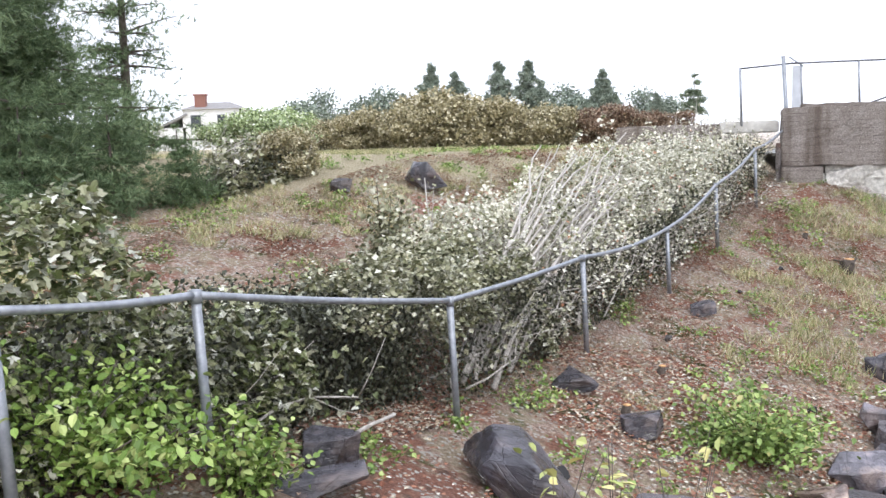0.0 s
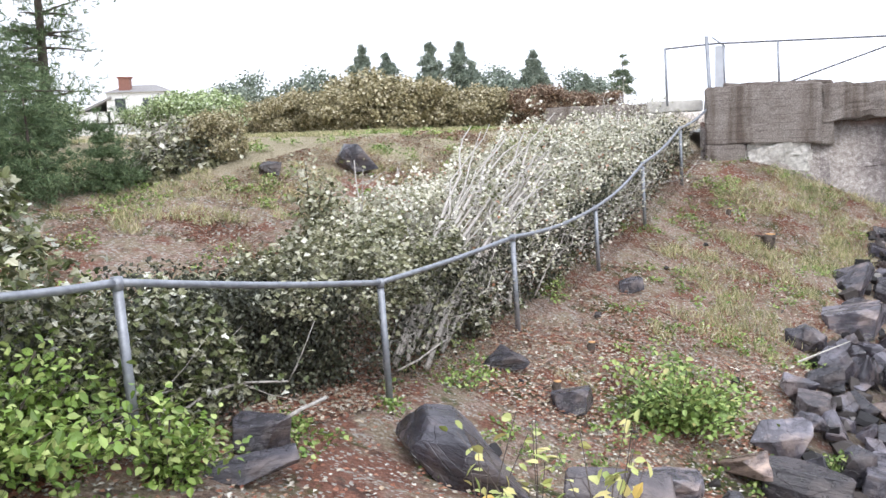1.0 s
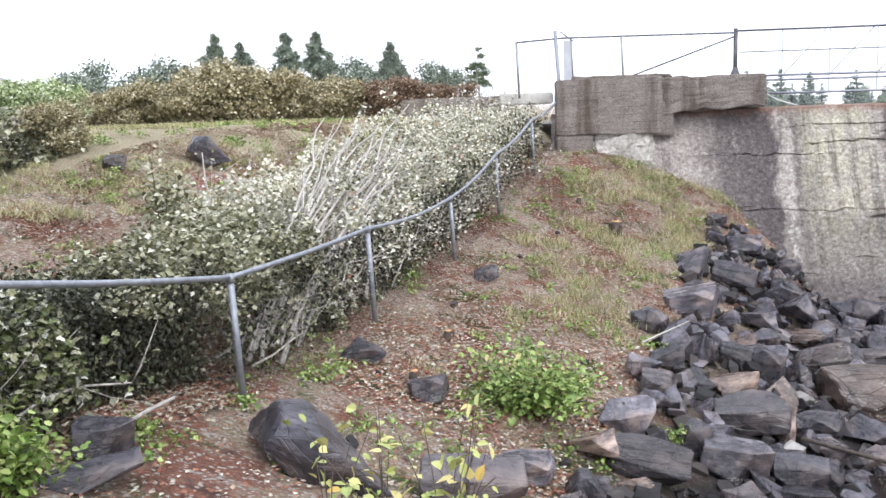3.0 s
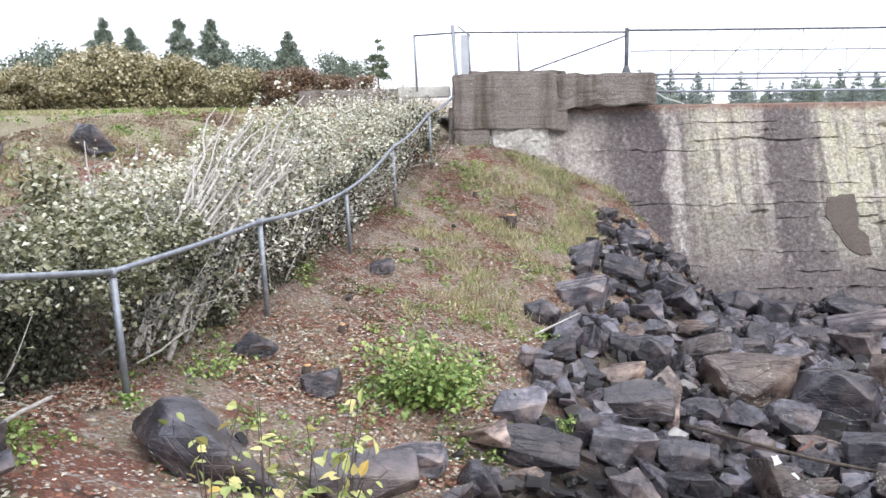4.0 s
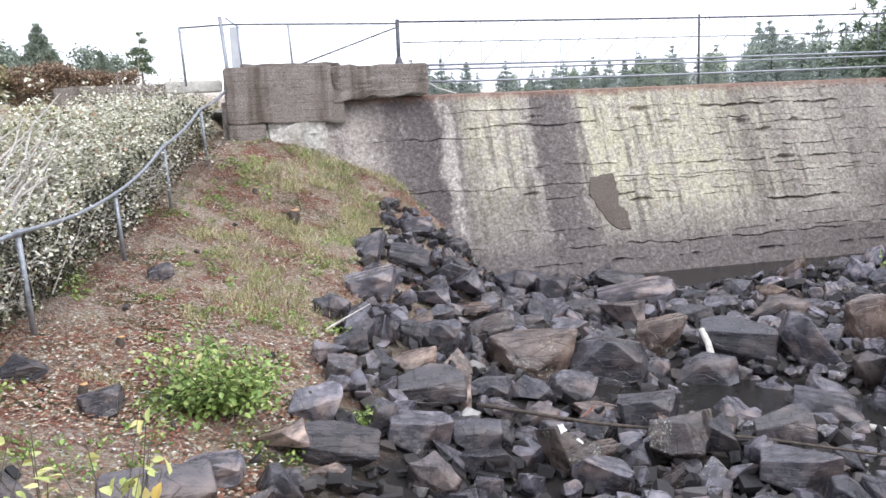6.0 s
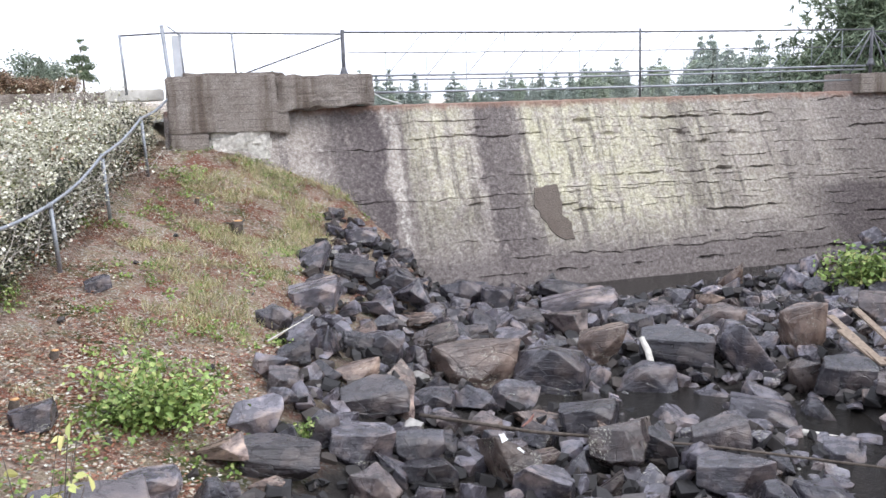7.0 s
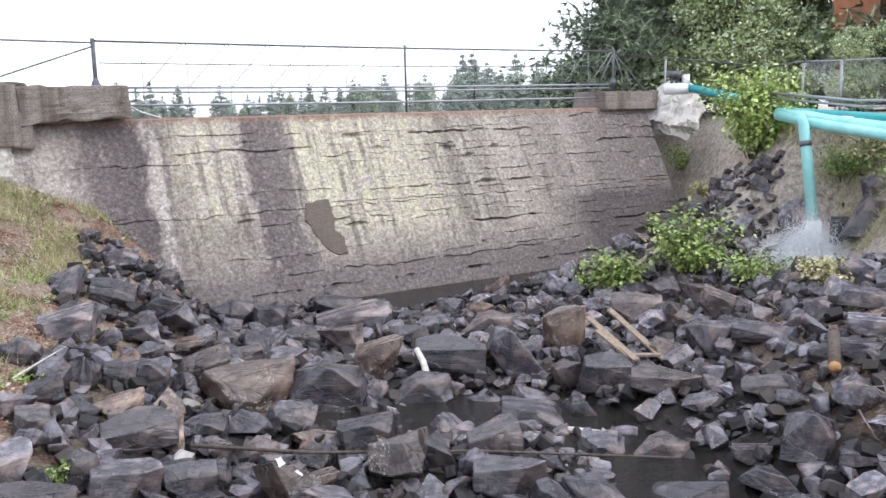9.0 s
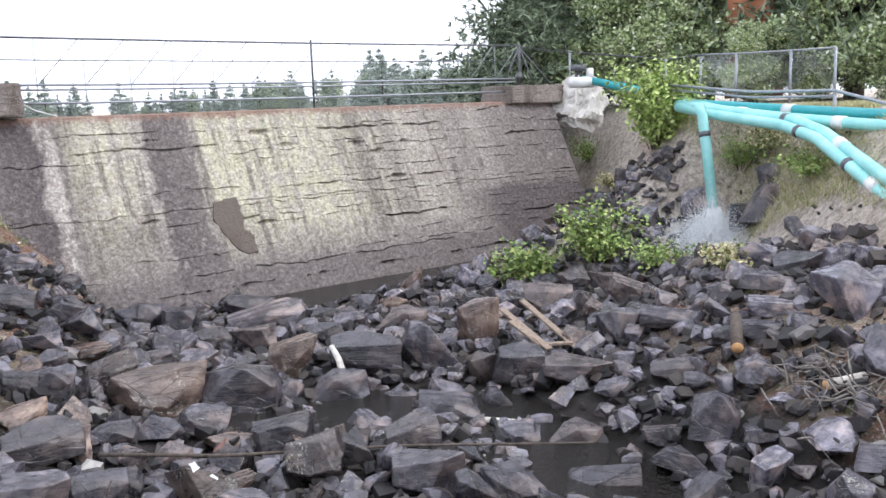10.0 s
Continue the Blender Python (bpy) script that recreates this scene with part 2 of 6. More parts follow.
PIPE = plain_material("turquoise_pipe", (0.22, 0.6, 0.59), (0.38, 0.76, 0.73), 2.5, 0.35, 0, 0.02)
PIPE_DEEP = plain_material("deep_turquoise_pipe", (0.02, 0.33, 0.37), (0.05, 0.45, 0.47), 2.5, 0.35, 0, 0.02)
WHITE = plain_material("white_plastic", (0.7, 0.72, 0.72), (0.85, 0.85, 0.84), 5, 0.4, 0, 0.02)
BARK = plain_material("grey_bark", (0.32, 0.295, 0.27), (0.66, 0.62, 0.57), 18, 0.9, 0, 0.6)
DARK_BARK = plain_material("dark_bark", (0.05, 0.04, 0.032), (0.16, 0.13, 0.11), 14, 0.95, 0, 0.6)
ROOT = plain_material("grey_root", (0.09, 0.078, 0.07), (0.32, 0.29, 0.26), 14, 0.9, 0, 0.6)
WOOD = plain_material("weathered_plank", (0.15, 0.11, 0.085), (0.38, 0.3, 0.23), 16, 0.85)
CUT = plain_material("fresh_cut_wood", (0.6, 0.3, 0.12), (0.8, 0.5, 0.25), 20, 0.8)
BLEACHED = plain_material("bleached_wood", (0.5, 0.47, 0.42), (0.75, 0.72, 0.66), 14, 0.85)
RED_BRICK = plain_material("red_brick", (0.22, 0.1, 0.08), (0.34, 0.17, 0.13), 20, 0.9)
ORANGE = plain_material("rust_orange_cladding", (0.42, 0.17, 0.09), (0.55, 0.25, 0.14), 2, 0.85)
SHINGLE = plain_material("grey_shingle", (0.22, 0.21, 0.21), (0.36, 0.35, 0.34), 10, 0.9)
SIDING = plain_material("white_siding", (0.72, 0.72, 0.7), (0.84, 0.84, 0.82), 3, 0.7)
GLASS = plain_material("dark_window_glass", (0.03, 0.035, 0.04), (0.06, 0.07, 0.08), 2, 0.08)
SILVER = leaf_material("wilted_leaves", (0.0, (0.09, 0.1, 0.045)), (0.14, (0.26, 0.27, 0.14)), (0.3, (0.56, 0.55, 0.43)), (0.6, (0.8, 0.78, 0.69)), (0.97, (0.88, 0.86, 0.79)), (0.985, (0.6, 0.36, 0.26)), (1.0, (0.5, 0.2, 0.09)))
BROWNED = leaf_material("browning_leaves", (0.0, (0.15, 0.135, 0.06)), (0.4, (0.36, 0.32, 0.18)), (0.8, (0.56, 0.5, 0.34)), (1.0, (0.74, 0.68, 0.54)))
LIGHT = leaf_material("light_green_leaves", (0.0, (0.16, 0.25, 0.05)), (0.5, (0.4, 0.52, 0.15)), (1.0, (0.68, 0.76, 0.36)))
RUSSET = leaf_material("russet_leaves", (0.0, (0.1, 0.06, 0.04)), (0.5, (0.26, 0.16, 0.11)), (0.85, (0.4, 0.29, 0.2)), (1.0, (0.5, 0.45, 0.34)))
FRESH = leaf_material("fresh_green_leaves", (0.0, (0.09, 0.16, 0.03)), (0.5, (0.22, 0.34, 0.07)), (1.0, (0.48, 0.56, 0.22)))
# darker leaf copy: the shade low in the heaps is put into the colour
SHADED = leaf_material("shade_dark_leaves", (0.0, (0.012, 0.016, 0.008)), (0.5, (0.04, 0.046, 0.024)), (0.85, (0.11, 0.118, 0.07)), (1.0, (0.34, 0.35, 0.28)))
TURNED = leaf_material("turned_maple_leaves", (0.0, (0.05, 0.07, 0.02)), (0.3, (0.14, 0.17, 0.06)), (0.55, (0.27, 0.28, 0.15)), (0.78, (0.45, 0.45, 0.34)), (1.0, (0.78, 0.79, 0.72)))
# pale grey-green: the haze over the lake is painted into the needle colour
SPRUCE_FAR = leaf_material("hazed_shore_needles", (0.0, (0.24, 0.3, 0.27)), (0.6, (0.4, 0.46, 0.42)), (1.0, (0.54, 0.58, 0.54)), gloss=0.7)
MIXED = leaf_material("mixed_wilted_leaves", (0.0, (0.065, 0.075, 0.036)), (0.35, (0.22, 0.225, 0.12)), (0.7, (0.46, 0.45, 0.32)), (1.0, (0.74, 0.73, 0.64)))
FERN = leaf_material("bright_green_leaves", (0.0, (0.11, 0.18, 0.04)), (0.5, (0.25, 0.37, 0.1)), (0.9, (0.43, 0.53, 0.18)), (1.0, (0.55, 0.5, 0.22)))
YELLOW = leaf_material("yellow_leaves", (0.0, (0.28, 0.36, 0.1)), (0.5, (0.5, 0.52, 0.2)), (0.85, (0.66, 0.58, 0.25)), (1.0, (0.65, 0.42, 0.08)))
PINE = leaf_material("pine_needles", (0.0, (0.05, 0.085, 0.036)), (0.5, (0.12, 0.19, 0.09)), (1.0, (0.28, 0.36, 0.19)), gloss=0.6)
SPRUCE = leaf_material("spruce_needles", (0.0, (0.07, 0.105, 0.065)), (0.6, (0.2, 0.26, 0.17)), (1.0, (0.35, 0.41, 0.29)), gloss=0.7)
WOODLAND = leaf_material("woodland_leaves", (0.0, (0.14, 0.2, 0.085)), (0.45, (0.4, 0.5, 0.25)), (0.85, (0.62, 0.69, 0.42)), (0.93, (0.74, 0.78, 0.66)), (1.0, (0.8, 0.83, 0.74)))
# skyline and round shore foliage, greyed and paled as painted distance haze
SKY_NEEDLES = leaf_material("hazed_skyline_foliage", (0.0, (0.14, 0.18, 0.15)), (0.6, (0.28, 0.34, 0.28)), (1.0, (0.44, 0.48, 0.41)), gloss=0.7)
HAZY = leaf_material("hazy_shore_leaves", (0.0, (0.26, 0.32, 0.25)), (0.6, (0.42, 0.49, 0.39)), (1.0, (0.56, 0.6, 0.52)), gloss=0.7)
GRASS = leaf_material("dry_grass", (0.0, (0.14, 0.2, 0.06)), (0.35, (0.36, 0.37, 0.17)), (0.7, (0.6, 0.53, 0.34)), (1.0, (0.74, 0.66, 0.47)), gloss=0.8)
LITTER = leaf_material("fallen_leaves", (0.0, (0.19, 0.07, 0.045)), (0.45, (0.36, 0.16, 0.1)), (0.7, (0.46, 0.37, 0.27)), (1.0, (0.75, 0.73, 0.67)), gloss=0.8)


def water_material(name, tint, rough):
    m = Mat(name, rough)
    m.bsdf.inputs["IOR"].default_value = 1.33
    return m.done(tint, m.math("ADD", m.noise(4, 5, 0.6, m.mapped((1, 2.2, 1))), m.noise(13, 4)), 0.9, 0.12)


STREAM = water_material("stream_water", (0.012, 0.01, 0.008), 0.05)
LAKE = water_material("lake_water", (0.05, 0.06, 0.065), 0.08)
FOAM = plain_material("white_water", (0.75, 0.78, 0.8), (0.9, 0.92, 0.93), 9, 0.35)

# ---- shape helpers ----
def sstep(a, b, v):
    t = min(1.0, max(0.0, (v - a) / (b - a)))
    return t * t * (3 - 2 * t)
def smax(a, b, k=0.5):
    h = max(k - abs(a - b), 0.0) / k
    return max(a, b) + h * h * k * 0.25
def smin(a, b, k=0.5):
    return -smax(-a, -b, k)
def height(x, y):
    """Height of the ground: hill behind the fence, bank, stream bed, far bank, lake floor."""
    a = (x - 0.15) * 0.53 + (y - 8.23) * 0.848
    q = -(x - 0.15) * 0.848 + (y - 8.23) * 0.53
    foot = 2.37 + (0.0085 * min(a, 14.7) ** 2 if a > 0 else 0.17 * min(-a, 3.3) + 0.08 * min(max(-a - 3.3, 0), 6))
    hill = smin(foot + max(q, 0) * (0.22 + 0.018 * min(max(a, -4), 12)), 4.95 + 0.012 * max(0, y - 20), 0.8)
    steep = 0.16 + 0.19 * sstep(-6, 1.5, a)
    bank = foot - steep * max(-q, 0) - 0.05 * sstep(2, 6, -q) * 4 * sstep(-4, 2, a)
    left = hill if q > 0 else bank
    r = (x - 19.5) * 0.65 - (y - 5.0) * 0.76
    w = (x - 19.5) * 0.76 + (y - 5.0) * 0.65
    r += 0.7 * (1 - sstep(-4.0, 1.0, w)) + 1.6 * sstep(1.5, 3.2, w) * (1 - sstep(5, 8, w))
    right = 0.15 + 0.6 * sstep(-9, -2.2, r) + 1.25 * sstep(-3.6, 0.4, r) + 2.6 * sstep(0.2, 3.6, r) - 1.0 * sstep(3, 8, w) * (1 - sstep(0.5, 2.5, r))
    s = (x - 12.1) * 0.936 - (y - 19.15) * 0.351
    o = -(x - 12.1) * 0.351 - (y - 19.15) * 0.936
    left += 0.36 * sstep(-5.0, -3.2, s) * (1 - sstep(-0.5, 0.3, s)) * (1 - sstep(1.0, 4.5, o))
    left -= 1.5 * sstep(0.2, 2.2, s) * (1 - sstep(4.0, 7.5, o))
    left += 0.75 * math.exp(-(x * x + y * y) / 5.0)
    z = smax(smax(left, 0.34, 0.5), right, 0.5)
    z -= 0.55 * sstep(1.4, 2.0, o) * (1 - sstep(3.9, 4.9, o)) * sstep(4.5, 6.5, s) * (1 - sstep(12.5, 14.5, s))
    z -= 0.85 * math.exp(-((x - 19.9) ** 2 / 3.6 + (y - 4.9) ** 2 / 1.3))
    for cx, cy, c in ((10.7, 4.5, 1.3), (9.6, 3.1, 1.2), (8.5, 1.6, 1.3), (10.6, 8.0, 0.9), (11.8, 6.4, 1.0)):
        z -= 0.38 * math.exp(-((x - cx) ** 2 + (y - cy) ** 2) / (c * c))
    lake = sstep(0.0, 1.2, -o) * sstep(-5.0, -3.0, s) * (1 - sstep(16.5, 22.0, s))
    return z * (1 - lake) + 3.2 * lake


A0, U, N = Vector((12.1, 19.15, 0)), Vector((0.936, -0.351, 0)), Vector((-0.351, -0.936, 0))


def dam(s, o, z):
    """A point s metres along the dam from its first tall post, o metres out towards the stream, at height z."""
    return A0 + U * s + N * o + Vector((0, 0, z))


DAM = Matrix(((U.x, N.x, 0, A0.x), (U.y, N.y, 0, A0.y), (0, 0, 1, 0), (0, 0, 0, 1)))


def along(a, q):
    """Plan point a metres along the wire fence and q metres behind it."""
    return 0.15 + a * 0.53 - q * 0.848, 8.23 + a * 0.848 + q * 0.53


def mesh_of(name, verts, faces, material, smooth=False):
    me = bpy.data.meshes.new(name)
    me.from_pydata([tuple(v) for v in verts], [], [tuple(f) for f in faces])
    me.materials.append(material)
    if smooth:
        me.polygons.foreach_set("use_smooth", [True] * len(me.polygons))
    me.update()
    return me


def bm_mesh(name, bm, material, smooth=False):
    bmesh.ops.recalc_face_normals(bm, faces=bm.faces)
    me = bpy.data.meshes.new(name)
    bm.to_mesh(me)
    bm.free()
    me.materials.append(material)
    if smooth:
        me.polygons.foreach_set("use_smooth", [True] * len(me.polygons))
    return me


def part(name, me, parent, label=""):
    ob = new(name, me)
    ob.parent = parent
    return tagged(ob, label)


def thing(name, label, category, group="", at=(0, 0, 0), kind=""):
    ob = new(name)
    ob.empty_display_size = 0.1
    ob.location = at
    return tagged(ob, label, category, group, kind)


class Soup:
    """Collects tubes and boxes into one mesh."""

    def __init__(self):
        self.v, self.f = [], []

    def tube(self, pts, r, sides=6, taper=1.0):
        pts = [Vector(p) for p in pts]
        start, n = len(self.v), len(pts)
        for i, p in enumerate(pts):
            d = (pts[min(i + 1, n - 1)] - pts[max(i - 1, 0)]).normalized()
            e1 = d.cross(Vector((0.31, 0.2, 0.93)))
            e1 = e1.normalized() if e1.length > 1e-3 else Vector((1, 0, 0))
            e2 = d.cross(e1)
            rr = r * (1 + (taper - 1) * i / max(1, n - 1))
            for k in range(sides):
                t = 2 * math.pi * k / sides
                self.v.append(p + e1 * (rr * math.cos(t)) + e2 * (rr * math.sin(t)))
        for i in range(n - 1):
            for k in range(sides):
                a, b = start + i * sides + k, start + i * sides + (k + 1) % sides
                self.f.append((a, b, b + sides, a + sides))
        self.f.append(tuple(start + k for k in range(sides))[::-1])
        self.f.append(tuple(start + (n - 1) * sides + k for k in range(sides)))
        return self

    def box(self, m, x, y, z):
        s = len(self.v)
        for i in (-0.5, 0.5):
            for j in (-0.5, 0.5):
                for k in (-0.5, 0.5):
                    self.v.append(m @ Vector((i * x, j * y, k * z)))
        for f in ((0, 1, 3, 2), (4, 6, 7, 5), (0, 4, 5, 1), (2, 3, 7, 6), (0, 2, 6, 4), (1, 5, 7, 3)):
            self.f.append(tuple(s + k for k in f))
        return self

    def mesh(self, name, material, smooth=True):
        me = mesh_of(name, self.v, self.f, material, smooth)
        return me


def tube_part(name, pts, r, material, parent, sides=10, label="", taper=1.0):
    return part(name, Soup().tube(pts, r, sides, taper).mesh(name, material), parent, label)


def slab_box(name, x, y, z, material, bevel=0.02, cuts=0, rough=0.0, seed=0):
    """A bevelled block, optionally with a worn, uneven surface."""
    bm = bmesh.new()
    bmesh.ops.create_cube(bm, size=1)
    bmesh.ops.scale(bm, vec=(x, y, z), verts=bm.verts)
    bmesh.ops.bevel(bm, geom=bm.edges[:], offset=bevel, segments=2, affect="EDGES")
    if cuts:
        bmesh.ops.subdivide_edges(bm, edges=bm.edges[:], cuts=cuts, use_grid_fill=True)
        for v in bm.verts:
            v.co += noise.noise_vector(v.co * 2.2 + Vector((seed, 0, 0))) * rough + noise.noise_vector(v.co * 9 + Vector((seed, 0, 0))) * rough * 0.4
    return bm_mesh(name, bm, material)


RNG = np.random.default_rng(5)


def leaves(name, centres, size, material, flat=0.0, rng=RNG, width=0.38, droop=0.0, lobed=False, oval=False):
    """One mesh of folded leaves at the given points. flat: how far they lie level. lobed: with side lobes; oval: rounder."""
    c = np.asarray(centres, float)
    n = len(c)
    size = np.broadcast_to(size, (n,)) * rng.uniform(0.6, 1.3, n)
    d = rng.normal(size=(n, 3))
    d[:, 2] = d[:, 2] * (1 - flat) - droop
    d /= np.linalg.norm(d, axis=1)[:, None]
    h = rng.normal(size=(n, 3)) * (1 - flat) + np.array([0, 0, 1.0]) * (0.25 + flat * 2)
    side = np.cross(d, h)
    side /= np.linalg.norm(side, axis=1)[:, None] + 1e-9
    up = np.cross(side, d)
    s = size[:, None]
    if oval:
        at = lambda u, v, z: c + d * s * u + side * s * v + up * s * z
        v = np.stack([c, at(0.25, -width * 0.8, 0.06), at(0.6, -width * 0.85, 0.02), at(1.0, 0, -0.16), at(0.6, width * 0.85, 0.02), at(0.25, width * 0.8, 0.06), at(0.45, 0, -0.05)], 1).reshape(-1, 3)
        k = np.arange(n)[:, None] * 7
        f = np.concatenate([k + [0, 1, 6], k + [1, 2, 6], k + [2, 3, 6], k + [3, 4, 6], k + [4, 5, 6], k + [5, 0, 6]], 1).reshape(-1, 3)
        return mesh_of(name, v.tolist(), f.tolist(), material)
    if lobed:
        w = width * 1.3
        at = lambda u, v, z: c + d * s * u + side * s * v + up * s * z
        v = np.stack([c, at(0.3, -w, 0.1), at(0.48, -w * 0.42, 0.05), at(0.75, -w * 0.5, 0.0), at(1.0, 0, -0.12), at(0.75, w * 0.5, 0.0), at(0.48, w * 0.42, 0.05), at(0.3, w, 0.1)], 1).reshape(-1, 3)
        k = np.arange(n)[:, None] * 8
        f = np.concatenate([k + [0, 1, 2], k + [0, 2, 4], k + [2, 3, 4], k + [0, 4, 6], k + [4, 5, 6], k + [0, 6, 7]], 1).reshape(-1, 3)
        return mesh_of(name, v.tolist(), f.tolist(), material)
    mid = c + d * s * 0.42
    v = np.stack([c, mid - side * s * width + up * s * 0.12, c + d * s, mid + side * s * width + up * s * 0.12], 1).reshape(-1, 3)
    k = np.arange(n)[:, None] * 4
    f = np.concatenate([k + [0, 1, 2], k + [0, 2, 3]], 1).reshape(-1, 3)
    return mesh_of(name, v.tolist(), f.tolist(), material)


def clumps(rng, centre, radius, count, per, spread):
    """Points in loose clumps inside an ellipsoid, denser towards its skin."""
    d = rng.normal(size=(count, 3))
    d /= np.linalg.norm(d, axis=1)[:, None]
    p = np.array(centre) + d * np.array(radius) * rng.uniform(0.45, 1.05, (count, 1)) ** 0.6
    return np.repeat(p, per, 0) + rng.normal(size=(count * per, 3)) * spread


# ---- ground ----
def build_ground():
    near = np.arange(-16, 36.01, 0.22)
    far = np.array([44, 56, 75, 110, 180, 320, 700, 1600, 3000.0])
    xs = np.concatenate([-far[::-1] + 20, near, far])
    ny = np.arange(-8, 34.01, 0.22)
    ys = np.concatenate([-far[::-1] + 30, ny, far])
    verts = []
    for y in ys:
        for x in xs:
            z = height(x, y)
            p = Vector((x, y, 0))
            z += 0.06 * noise.noise(p * 0.9) + 0.04 * noise.noise(p * 2.3) + 0.025 * noise.noise(p * 5.5)
            verts.append((x, y, z))
    w = len(xs)
    faces = [(j * w + i, j * w + i + 1, (j + 1) * w + i + 1, (j + 1) * w + i) for j in range(len(ys) - 1) for i in range(w - 1)]
    ob = new("ground", mesh_of("ground", verts, faces, GROUND, True))
    tagged(ob, "sloping bank of brown soil, litter and dry grass", "ground", kind="structure")


build_ground()


def sheet(name, x0, y0, x1, y1, z, material, label, category):
    me = mesh_of(name, [(x0, y0, z), (x1, y0, z), (x1, y1, z), (x0, y1, z)], [(0, 1, 2, 3)], material)
    return tagged(new(name, me), label, category, kind="structure")


sheet("water_stream", 4.5, -6, 24, 16.5, 0.4, STREAM, "shallow dark stream water between boulders", "water")
bmw = bmesh.new()
lake = [dam(-3, -1.0, 4.72), dam(17, -1.0, 4.72), dam(60, -60, 4.72), dam(60, -330, 4.72), dam(-70, -330, 4.72), dam(-40, -60, 4.72)]
bmw.faces.new([bmw.verts.new(p) for p in lake])
tagged(new("water_lake", bm_mesh("water_lake", bmw, LAKE)), "flat grey lake held behind the dam", "water", kind="structure")


# ---- dam ----
def face_offsets(ss, zs):
    """How far the dam's face stands out, with open lift joints, short cracks and spalls, on a grid."""
    rng = np.random.default_rng(12)
    S, Z = np.meshgrid(ss, zs)
    o = 0.1 + (4.97 - Z) * 0.5
    for j, z in enumerate(zs):
        for i, s in enumerate(ss):
            p = Vector((s, 0, z))
            o[j, i] += 0.04 * noise.noise(p * 0.9) + 0.018 * noise.noise(p * 4) + 0.011 * noise.noise(p * 13)
    lines = [(-0.5, 17.5, 2.62, 0.06, 0.01), (2.6, 15.5, 0.72, 0.16, 0.035), (3.5, 12.0, 1.1, 0.08, 0.012), (8.0, 12.5, 4.42, 0.16, 0.032), (6.5, 12.0, 2.95, 0.12, 0.024), (3.0, 7.0, 2.3, 0.05, 0.01)]
    for lift in np.arange(1.3, 4.8, 0.29):
        s = -1.5
        while s < 17:
            length = rng.uniform(0.7, 4.2)
            dense = 0.95 if s > 9 else 0.75 if s > 4 else 0.4
            if rng.random() < dense:
                big = rng.random() < (0.24 if s > 8 else 0.04)
                lines.append((s, s + length, lift + rng.normal() * 0.06, rng.uniform(0.1, 0.18) if big else rng.uniform(0.03, 0.07), rng.uniform(0.014, 0.034) if big else rng.uniform(0.002, 0.008)))
            s += length + rng.uniform(0.1, 0.9)
    # knocked-out holes
    for s, z in ((6.3, 3.95), (7.1, 4.0), (9.3, 3.95), (9.9, 3.7), (11.0, 3.9), (10.4, 3.0), (5.9, 2.1), (3.0, 2.45), (3.3, 4.3), (9.6, 1.35), (6.4, 4.4)):
        lines.append((s - 0.35, s + 0.35, z, 0.16, rng.uniform(0.05, 0.09)))
    for n, (s0, s1, z0, deep, half) in enumerate(lines):
        path = np.array([z0 + 0.07 * noise.noise(Vector((s * 0.9, n * 7.3, 0))) + 0.045 * noise.noise(Vector((s * 3.3, n * 3.1, 1))) + 0.03 * noise.noise(Vector((s * 9, n * 2.1, 2))) for s in ss])
        open_ = np.array([min(1.0, max(0.0, 0.5 + 1.1 * noise.noise(Vector((s * 1.7, n * 5.7, 3))) + 0.9 * noise.noise(Vector((s * 6.5, n * 2.7, 5))))) for s in ss]) * np.clip((ss - s0) / 0.25, 0, 1) * np.clip((s1 - ss) / 0.25, 0, 1)
        gap = np.abs(Z - path[None]) / (half * (0.4 + 0.6 * open_[None]) + 0.006)
        o -= deep * open_[None] * np.clip(1.25 - gap, 0, 1)
        lip = Z - path[None]
        o += 0.03 * open_[None] * ((lip > half) & (lip < 0.1)) * np.clip(1 - lip / 0.1, 0, 1)
    return o


